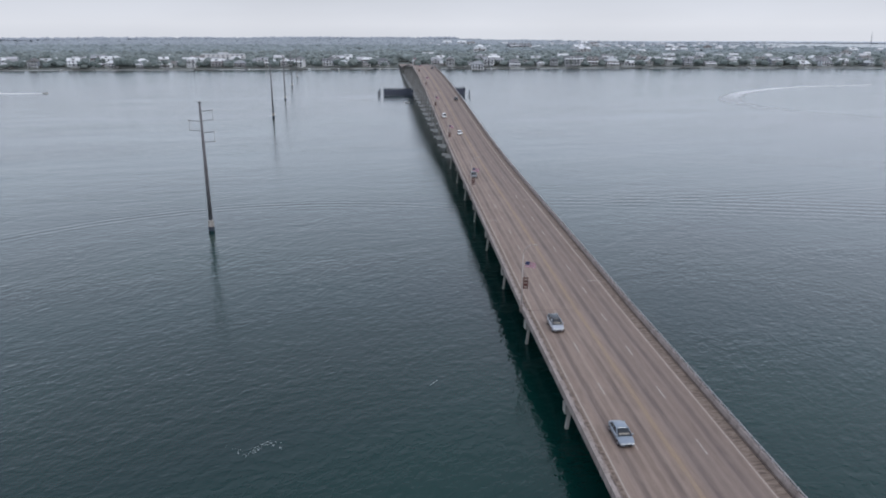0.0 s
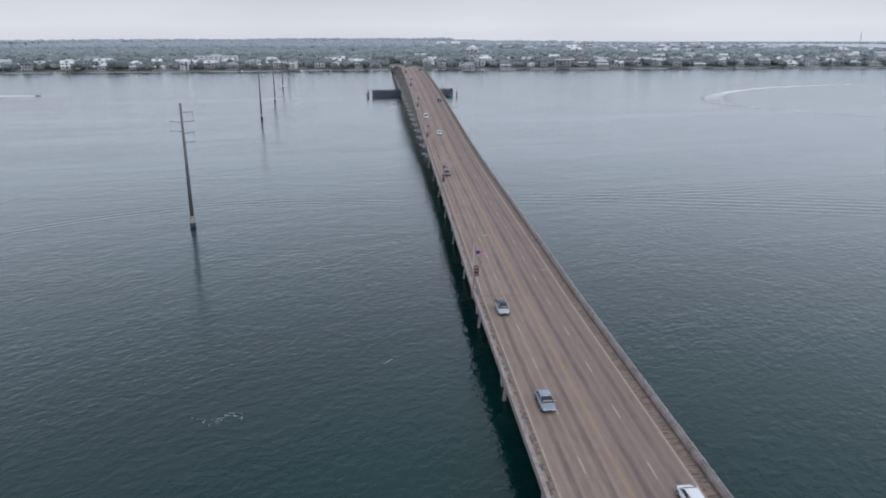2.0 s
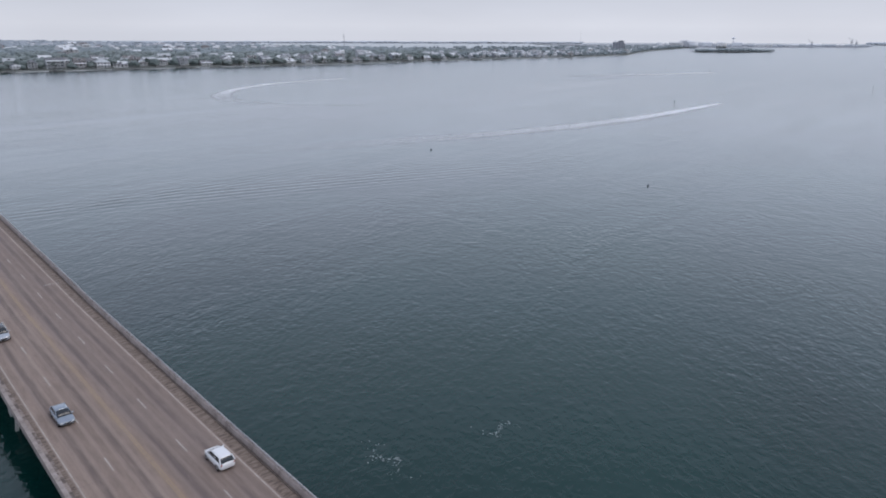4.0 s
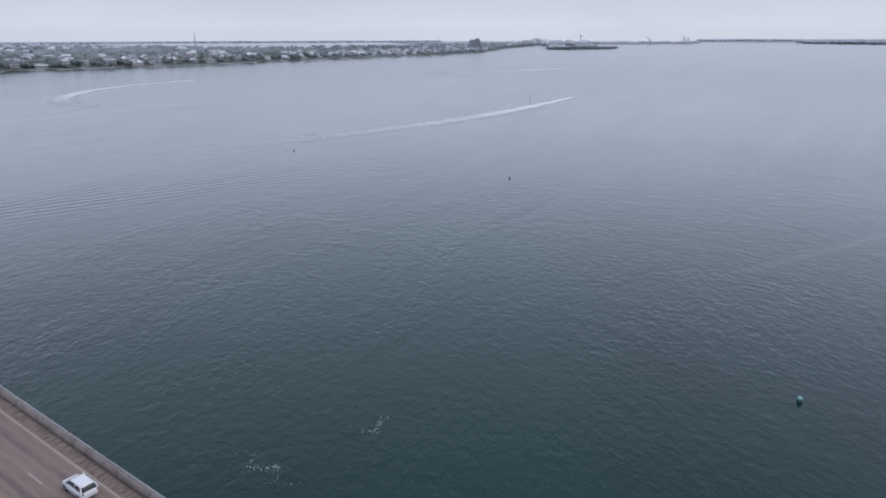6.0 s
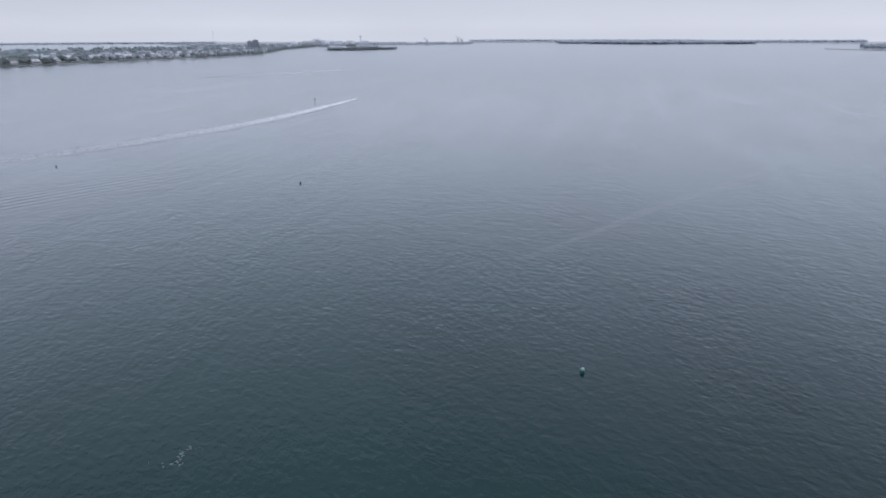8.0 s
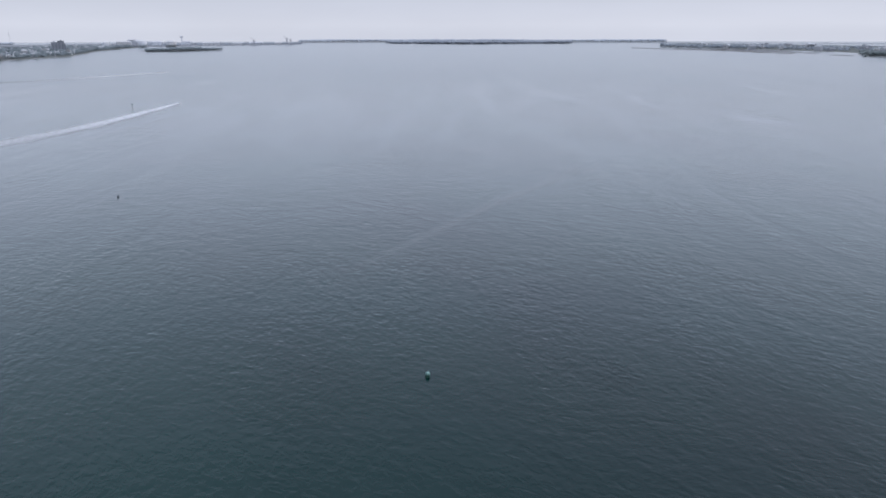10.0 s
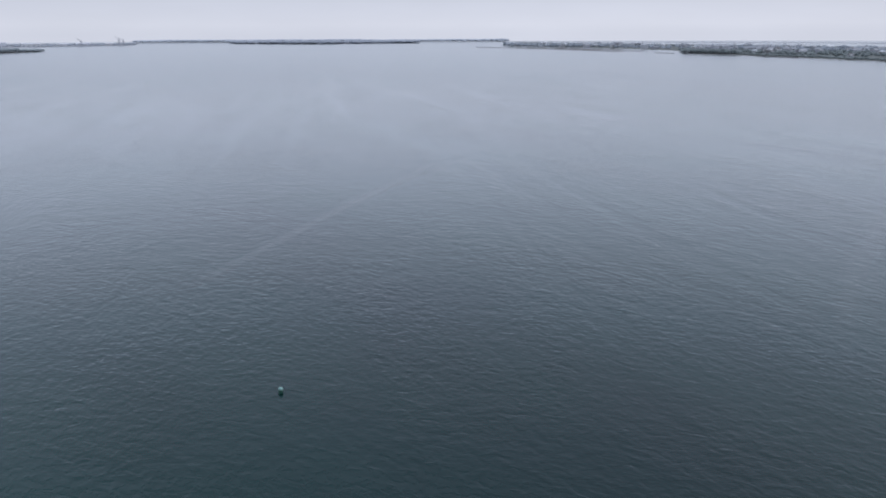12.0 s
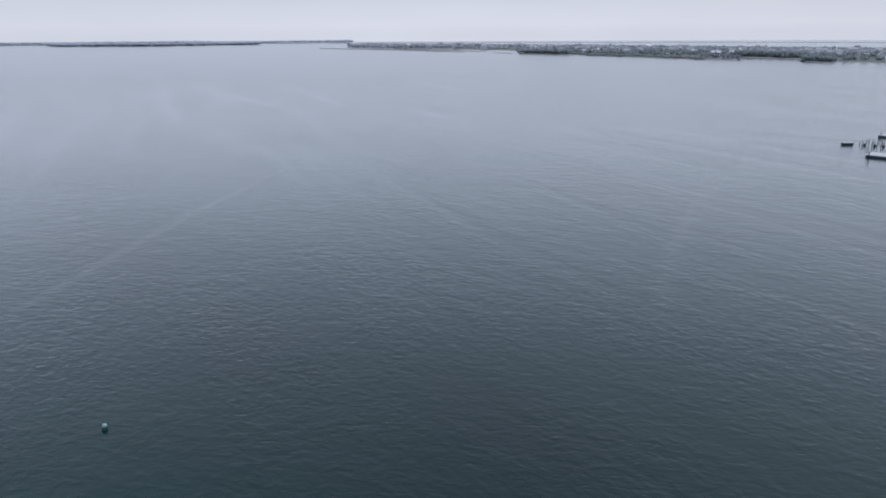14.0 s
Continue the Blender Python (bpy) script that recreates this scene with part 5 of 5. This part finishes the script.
# ---------------------------------------------------------------- single trees at the water's edge


def make_tree(seed):
    r = random.Random(seed)
    t = thing("tree", "broad green tree with a bare trunk on the shore", "tree", group="shore trees")
    part("trunk", tube([(0, 0, -0.5), (0.1, 0, 2.0), (0.3, 0.2, 4.5), (0.3, 0.3, 7.5)], [0.42, 0.30, 0.22, 0.08], 8), M_BARK, t)
    for i in range(5):
        a = i * 1.26 + r.uniform(-0.3, 0.3)
        z = 2.6 + 0.7 * i
        part("limb", tube([(0.15, 0.1, z), (1.4 * math.cos(a), 1.4 * math.sin(a), z + 1.2), (2.8 * math.cos(a), 2.8 * math.sin(a), z + 1.9)], [0.14, 0.09, 0.04], 6), M_BARK, t)
    vs, fs, base = [], [], 0
    for i in range(46):
        a, e = r.uniform(0, 6.28), r.uniform(-0.5, 1.4)
        d = r.uniform(0.45, 1.0)
        c = np.array((3.9 * d * math.cos(a) * math.cos(e), 3.9 * d * math.sin(a) * math.cos(e), 5.9 + 3.1 * d * math.sin(e)))
        tv, tf = CROWNS[1][i % 6]
        s = r.uniform(0.7, 1.35)
        vs.append(tv * np.array((s, s, s * 0.75)) + c)
        fs.append(tf + base)
        base += len(tv)
    part("crown", raw_mesh("crown", np.concatenate(vs).tolist(), np.concatenate(fs).tolist(), M_LEAF), M_LEAF, t)
    return t


trees = [make_tree(s) for s in (1, 2, 3)]
rng = random.Random(77)
for j in range(60):
    x = -680 + 1640 * (j + rng.random()) / 60
    y = shore_y(x) + rng.uniform(16, 44)
    if abs(x - 3) < 16:
        continue
    m = pose(x, y, 1.7, 0, 0, rng.uniform(0, 360))
    if j < 3:
        trees[j].matrix_basis = m
        ob = trees[j]
    else:
        ob = copy_thing(trees[j % 3], m)
    k = rng.uniform(0.7, 1.35)
    ob.scale = (k, k, k * rng.uniform(0.85, 1.15))

# houses on the point
rng = random.Random(23)
for j in range(44):
    k = rng.randrange(2, len(SPIT) - 1)
    t = rng.random()
    x, y = SPIT[k - 1][0] + (SPIT[k][0] - SPIT[k - 1][0]) * t, SPIT[k - 1][1] + (SPIT[k][1] - SPIT[k - 1][1]) * t
    d = Vector((x + 15, y + 125)).normalized()
    o = (45 if x < 1860 else 300) + 800 * rng.random() ** 1.4
    if not dry(x + d.x * o, y + d.y * o):
        continue
    place_house(rng.choice((0, 1, 3, 4, 6)), x + d.x * o, y + d.y * o, math.degrees(math.atan2(d.y, d.x)) - 90 + rng.uniform(-35, 35), 1.5, rng.uniform(0.9, 1.4))

# ---------------------------------------------------------------- town and port buildings
M_ROOFTOPS = foliage_material("far_rooftops", [(0.30, 0.31, 0.33), (0.72, 0.72, 0.73), (0.46, 0.46, 0.48), (0.78, 0.78, 0.78), (0.36, 0.36, 0.38)], 0.8, 0.0)
# duller greys put the haze over the point into the roofs
M_HAZED_ROOFTOPS = foliage_material("hazed_rooftops", [(0.27, 0.28, 0.30), (0.40, 0.41, 0.42), (0.32, 0.33, 0.35), (0.58, 0.58, 0.59), (0.36, 0.36, 0.38)], 0.8, 0.0)


def rooftops(spots, label, material=None):
    """Small gabled blocks: x, y, width, depth, eaves, turn."""
    vs, fs = [], []
    for x, y, w, d, h, a in spots:
        c, s = math.cos(a), math.sin(a)
        b = len(vs)
        for px, py, pz in ((-1, -1, 0), (1, -1, 0), (1, 1, 0), (-1, 1, 0), (-1, -1, h), (1, -1, h), (1, 1, h), (-1, 1, h), (-1, 0, h + d * 0.28), (1, 0, h + d * 0.28)):
            ux, uy = px * w / 2, py * d / 2
            vs.append((x + ux * c - uy * s, y + ux * s + uy * c, 1.2 + pz))
        fs += [tuple(b + i for i in f) for f in ((0, 1, 5, 4), (2, 3, 7, 6), (1, 2, 6, 9, 5), (3, 0, 4, 8, 7), (4, 5, 9, 8), (6, 7, 8, 9))]
    tagged(new("rooftops", raw_mesh("rooftops", vs, fs, material or M_ROOFTOPS)), label, "houses", kind="stuff")


rng = random.Random(91)
spots = []
for j in range(150):
    k = rng.randrange(3, len(SPIT) - 1)
    t = rng.random()
    x, y = SPIT[k - 1][0] + (SPIT[k][0] - SPIT[k - 1][0]) * t, SPIT[k - 1][1] + (SPIT[k][1] - SPIT[k - 1][1]) * t
    d = Vector((x + 15, y + 125)).normalized() * ((150 if x < 1860 else 320) + 700 * rng.random())
    if not dry(x + d.x, y + d.y):
        continue
    spots.append((x + d.x, y + d.y, rng.uniform(12, 26), rng.uniform(9, 13), rng.uniform(5, 13), rng.uniform(0, 3.1)))
rooftops(spots, "far haze-grey houses scattered over the low point", M_HAZED_ROOFTOPS)
spots = []
for j in range(240):
    x = 980 + 1700 * rng.random()
    spots.append((x, shore_y(x) + 30 + 260 * rng.random() ** 1.4, rng.uniform(9, 20), rng.uniform(7, 11), rng.uniform(4, 9), rng.uniform(-0.9, 0.9)))
rooftops(spots, "crowded pale roofs of the town along the bay")
spots = []
for j in range(120):
    x = 150 + 1100 * rng.random()
    spots.append((x, shore_y(x) + 700 + 1500 * rng.random(), rng.uniform(9, 20), rng.uniform(8, 12), rng.uniform(9, 13), rng.uniform(-0.6, 0.6)))
rooftops(spots, "pale roofs showing among the inland trees")
spots = []
for j in range(46):
    x = -720 + 1700 * (j + rng.random()) / 46
    if abs(x - 3) > 30:
        spots.append((x, shore_y(x) + 90 + 260 * rng.random(), rng.uniform(12, 24), rng.uniform(9, 12), rng.uniform(7.5, 12), rng.uniform(-0.4, 0.4)))
rooftops(spots, "pale roofs showing over the trees behind the waterfront")
M_BLOCK = varied("pale_facade", [(0.46, 0.46, 0.48), (0.60, 0.59, 0.59), (0.72, 0.72, 0.73), (0.50, 0.47, 0.46)], scale=0.05)
M_TOWER = grainy("tower_facade", (0.30, 0.31, 0.335), (0.38, 0.39, 0.415), 0.05, 0.8)
M_SHED = varied("shed_cladding", [(0.76, 0.77, 0.79), (0.62, 0.63, 0.65), (0.70, 0.69, 0.68)], scale=0.03)
M_CRANE = grainy("crane_steel", (0.30, 0.31, 0.34), (0.40, 0.41, 0.44), 0.1, 0.6)


faint_pane = mesh_of("window", box(-1.8, 1.8, -0.09, -0.02, 0, 1.6), M_FAINT_PANE)


def block(x, y, w, d, storeys, turn, wall, label, name="apartment_block"):
    b = thing(name, label, "building", pose(x, y, 1.8, 0, 0, turn), "town blocks")
    h = storeys * 3.1
    part("wall", box(-w / 2, w / 2, -d / 2, d / 2, -0.5, h), wall, b)
    part("roof", box(-w / 2 - 0.3, w / 2 + 0.3, -d / 2 - 0.3, d / 2 + 0.3, h, h + 0.9), M_HOUSE_ROOF, b)
    part("plant_room", box(-w * 0.12, w * 0.12, -d * 0.2, d * 0.2, h + 0.9, h + 3.4), wall, b)
    n = max(2, int(w / 7))
    for s in range(storeys):
        for i in range(n):
            part("window", faint_pane, M_FAINT_PANE, b, at=pose(-w / 2 + w * (i + 0.5) / n, -d / 2, s * 3.1 + 0.8))
    return b


def facing(x, y):
    return math.degrees(math.atan2(y + 125, x + 15)) - 90


for dx, dy, w, st in ((-14, 0, 17, 9), (6, -6, 17, 10), (24, 0, 13, 8)):
    block(1917 + dx, 1221 + dy, w, 16, st, facing(1917, 1221), M_TOWER, "tall dark grey apartment tower by the water", "apartment_tower")
rng = random.Random(31)
for j in range(11):
    x = 1100 + 560 * rng.random()
    y = shore_y(x) + 55 + 120 * rng.random()
    block(x, y, rng.uniform(16, 32), 14, rng.choice((2, 3, 3, 4)), facing(x, y) + rng.uniform(-12, 12), M_BLOCK, "pale waterfront apartment block")
for j in range(10):
    x = 1950 + 850 * rng.random()
    y = shore_y(x) + 40 + 90 * rng.random()
    block(x, y, rng.uniform(25, 60), 20, rng.choice((1, 2, 3)), facing(x, y), M_BLOCK, "pale building at the town's quay")


def shed(x, y, w, d, h, turn, wall=None):
    s = thing("warehouse", "pale port warehouse with a low pitched roof", "warehouse", pose(x, y, 1.9, 0, 0, turn), "port warehouses")
    part("wall", box(-w / 2, w / 2, -d / 2, d / 2, -0.5, h), wall or M_SHED, s)
    r = gable_roof(d, w, h, d * 0.12, 0.5, 0.3)
    bmesh.ops.rotate(r, verts=r.verts[:], cent=(0, 0, 0), matrix=Matrix.Rotation(math.pi / 2, 3, "Z"))
    part("roof", r, wall or M_SHED, s)
    for i in range(4):
        part("door", box(-w * 0.4 + i * w * 0.25, -w * 0.4 + i * w * 0.25 + 5, -d / 2 - 0.12, -d / 2 - 0.02, 0, min(5.5, h - 1)), M_TOWER, s)


block(-283, 1092, 66, 14, 5, 6, M_SHED, "long white waterfront hotel behind the shore houses", "hotel")
shed(150, 1110, 30, 16, 10, -6, M_TRIM)


def tank(x, y, r, h):
    t = thing("storage_tank", "white round storage tank with a shallow dome", "tank", pose(x, y, 1.9), "port tanks")
    part("shell", tube([(0, 0, -0.5), (0, 0, h)], r, 24), M_SHED, t, smooth=True)
    part("dome", tube([(0, 0, h), (0, 0, h + r * 0.22), (0, 0, h + r * 0.34)], [r, r * 0.75, r * 0.2], 24), M_TRIM, t, smooth=True)


def crane(x, y, h, turn):
    c = thing("harbour_crane", "grey harbour crane with a raised jib on the quay", "crane", pose(x, y, 1.9, 0, 0, turn), "harbour cranes")
    for sx in (-5, 5):
        for sy in (-4, 4):
            part("leg", tube([(sx, sy, -0.5), (sx * 0.6, sy * 0.6, h * 0.45)], 0.8, 6), M_CRANE, c)
    part("platform", box(-4.5, 4.5, -4, 4, h * 0.45, h * 0.45 + 1.5), M_CRANE, c)
    part("cab", box(-3, 3, -3, 3, h * 0.45 + 1.5, h * 0.45 + 6, 0.3), M_CRANE, c)
    part("mast", tube([(0, 0, h * 0.45 + 5), (0, 0, h * 0.8)], [1.2, 0.8], 6), M_CRANE, c)
    part("jib", tube([(0, 0, h * 0.5), (h * 0.55, 0, h)], [1.0, 0.5], 6), M_CRANE, c)
    part("stay", tube([(0, 0, h * 0.8), (h * 0.5, 0, h * 0.95)], 0.25, 6), M_CRANE, c)


for x, y, w, h in ((2800, 1545, 90, 22), (2900, 1530, 55, 26), (2980, 1610, 60, 30), (3060, 1540, 60, 20), (3150, 1650, 110, 18), (3300, 1400, 120, 12), (3420, 1320, 80, 10), (3500, 1260, 100, 12), (3250, 1500, 70, 18), (3600, 1180, 60, 10)):
    shed(x, y, w * 0.62, 30, h * 0.85, facing(x, y))
for x, y, r, h in ((2830, 1480, 18, 20), (2860, 1560, 14, 18), (2990, 1440, 22, 16), (2700, 1560, 16, 16)):
    tank(x, y, r, h)
for x, y, h, a in ((3390, 1225, 34, 120), (3545, 1115, 42, 60), (3560, 1100, 36, 100)):
    crane(x, y, h, a)


def mast(x, y, h):
    m = thing("radio_mast", "slender grey lattice radio mast standing over the trees", "mast", pose(x, y, 1.8), "radio masts")
    for i in range(3):
        a = i * 2.094
        part("leg", tube([(1.2 * math.cos(a), 1.2 * math.sin(a), -0.5), (0.4 * math.cos(a), 0.4 * math.sin(a), h)], 0.13, 5), M_CRANE, m)
    for j in range(10):
        z = h * (j + 0.5) / 10
        r = 1.2 - 0.8 * z / h
        part("ring", tube([(0, 0, z), (0, 0, z + 0.25)], r + 0.15, 6), M_CRANE, m)


mast(1085, 1500, 52)
mast(1100, 1520, 46)
mast(2480, 1800, 62)


def water_tower(x, y):
    t = thing("water_tower", "pale water tower on a tall stem", "water tower", pose(x, y, 1.8))
    part("stem", tube([(0, 0, -0.5), (0, 0, 34)], [3.0, 1.8], 12), M_SHED, t)
    part("bowl", tube([(0, 0, 32), (0, 0, 36), (0, 0, 40), (0, 0, 43)], [2, 7, 7, 2], 18), M_SHED, t, smooth=True)


water_tower(3330, 1560)

# ---------------------------------------------------------------- docks, boats and the old pier


def bulkhead(x0, x1):
    """A low timber sea wall along the shore."""
    y0, y1 = shore_y(x0) + 1.0, shore_y(x1) + 1.0
    l = math.hypot(x1 - x0, y1 - y0)
    b = thing("sea_wall", "low weathered timber sea wall at the shoreline", "sea wall", pose(x0, y0, 0, 0, 0, math.degrees(math.atan2(y1 - y0, x1 - x0))), "shore sea walls")
    part("boards", box(0, l, -0.15, 0.15, -1.0, 1.15), M_SEAWALL, b)
    part("cap", box(-0.1, l + 0.1, -0.35, 0.35, 1.154, 1.3), M_DOCK, b)
    part("fill", box(0.1, l - 0.1, 0.16, 14.0, -0.8, 1.05), M_LAND, b, "turf behind the wall")
    for i in range(int(l / 4) + 1):
        part("post", tube([(min(l, i * 4.0), -0.3, -1.5), (min(l, i * 4.0), -0.3, 1.5)], 0.16, 6), M_TIMBER, b)


M_SEAWALL = grainy("sea_wall_boards", (0.17, 0.16, 0.15), (0.29, 0.275, 0.255), 0.8, 0.9)
rng = random.Random(57)
x = -620.0
while x < 1350:
    w = rng.uniform(16, 34)
    if rng.random() < 0.55 and not (x - 16 < 3 < x + w + 16):
        bulkhead(x, x + w)
    x += w + rng.uniform(6, 34)
M_HULL = varied("boat_gelcoat", [(0.78, 0.78, 0.77), (0.70, 0.72, 0.74), (0.62, 0.60, 0.56)], 0.35)


def dock(x, y, length, width, turn, head=0.0):
    d = thing("dock", "grey timber dock on piles reaching into the water", "dock", pose(x, y, 0, 0, 0, turn), "shore docks")
    part("walkway", box(-width / 2, width / 2, -length, 6, 1.25, 1.45), M_DOCK, d)
    if head:
        part("head", box(-head / 2, head / 2, -length - 4, -length - 0.02, 1.25, 1.45), M_DOCK, d)
    n = max(2, int(length / 5))
    for i in range(n + 1):
        for s in (-1, 1):
            part("post", tube([(s * width / 2, -length * i / n, -2), (s * width / 2, -length * i / n, 2.3)], 0.17, 6), M_TIMBER, d)


def boat(x, y, length, turn, cabin=True):
    b = thing("motorboat", "small white motorboat on the water", "boat", pose(x, y, 0, 0, 0, turn), "boats")
    a, w = length / 2, length * 0.17
    rings = []
    for t in (-1, -0.6, 0, 0.5, 0.85, 1.0):
        f = 1.0 if t < 0.2 else max(0.05, 1 - ((t - 0.2) / 0.8) ** 2)
        z = 0.85 + 0.35 * max(0, t)
        rings.append([(-w * f, t * a, z), (-w * f * 0.75, t * a, 0.1), (0, t * a, -0.25 + 0.3 * max(0, t)), (w * f * 0.75, t * a, 0.1), (w * f, t * a, z)])
    part("hull", loft(rings), M_HULL, b)
    if cabin:
        part("cabin", box(-w * 0.6, w * 0.6, -a * 0.2, a * 0.4, 0.8, 1.9, 0.15), M_HULL, b)
        part("canopy", box(-w * 0.7, w * 0.7, -a * 0.5, a * 0.2, 2.4, 2.5), M_TRIM, b)
        for s in (-1, 1):
            part("canopy_post", tube([(s * w * 0.6, -a * 0.3, 0.8), (s * w * 0.6, -a * 0.3, 2.42)], 0.04, 6), M_ALU, b)
    part("outboard", box(-0.25, 0.25, -a - 0.5, -a - 0.02, 0.2, 1.3, 0.06), M_RUBBER, b)


rng = random.Random(41)
for x in (-540, -470, -392, -330, -262, -222, -140, -98, -40, 66, 120, 190, 246, 300, 352, 420, 505, 585, 660, 720, 800, 880):
    ln = rng.uniform(14, 42)
    dock(x, shore_y(x) + 4, ln, 1.8, rng.uniform(-8, 8), rng.choice((0, 8, 12)))
    if rng.random() < 0.6:
        boat(x + 6, shore_y(x) - ln * 0.7, rng.uniform(6, 10), rng.uniform(-20, 20))
boat(-318, 538.4, 3.8, -86, False)
boat(-13, 429, 4.2, 60, False)


def old_pier():
    p = thing("ruined_pier", "row of thin dark leaning piles of an old pier", "pier", pose(0, 0, 0))
    r = random.Random(3)
    for i in range(9):
        t = i / 8
        x, y = 250.0 - 7.5 * t + r.uniform(-0.3, 0.3), -412.4 - 6.6 * t + r.uniform(-0.5, 0.5)
        h = (1.6, 2.7, 3.0, 3.3, 3.1, 2.5, 3.2, 2.9, 2.3)[i]
        part("post", tube([(x, y, -2), (x - 0.25, y - 0.55, h)], [0.19, 0.15], 8), M_TIMBER, p)
    for t, w in ((-0.35, 0.5), (0.2, 0.6), (0.62, 0.65), (0.98, 0.6)):
        x, y = 249.4 - 7.5 * t, -412.4 - 6.6 * t
        part("stump", tube([(x, y, -1), (x, y, 0.7), (x - 0.1, y, 0.95)], [w, w * 0.95, w * 0.6], 9), M_TIMBER, p)


old_pier()


M_PALE_DECK = grainy("pale_dock_boards", (0.46, 0.46, 0.45), (0.62, 0.62, 0.61), 1.0, 0.85)


def float_dock(x, y, w, d, turn, label):
    f = thing("floating_dock", label, "dock", pose(x, y, 0, 0, 0, turn), "marina docks")
    part("hull", box(-w / 2, w / 2, -d / 2, d / 2, -0.4, 0.9, 0.1), M_TIMBER, f, "dark float")
    part("deck", box(-w / 2 - 0.1, w / 2 + 0.1, -d / 2 - 0.1, d / 2 + 0.1, 0.904, 1.15), M_PALE_DECK, f, "pale grey deck")
    for sx in (-1, 1) if w > 8 else ():
        part("post", tube([(sx * w * 0.45, d / 2 + 0.3, -2), (sx * w * 0.45, d / 2 + 0.3, 3.0)], 0.2, 8), M_TIMBER, f)


float_dock(253.0, -408.9, 4.8, 2.2, 72, "small floating dock with a pale deck")
float_dock(213, -398, 26, 9, 28, "wide floating dock with a pale deck")
float_dock(258, -452, 26, 6, 28, "long floating dock with a pale deck")

# the tall timber wall and sheds on the low point
M_DARK_SHED = grainy("dark_boarded_shed", (0.085, 0.095, 0.105), (0.13, 0.14, 0.15), 0.3, 0.85)
for x, y, w in ((1228, -1096, 34), (1300, -1092, 26)):
    shed(x, y, w, 14, 5, facing(x, y), M_DARK_SHED)
shed(960, -1230, 50, 16, 6, facing(960, -1230))
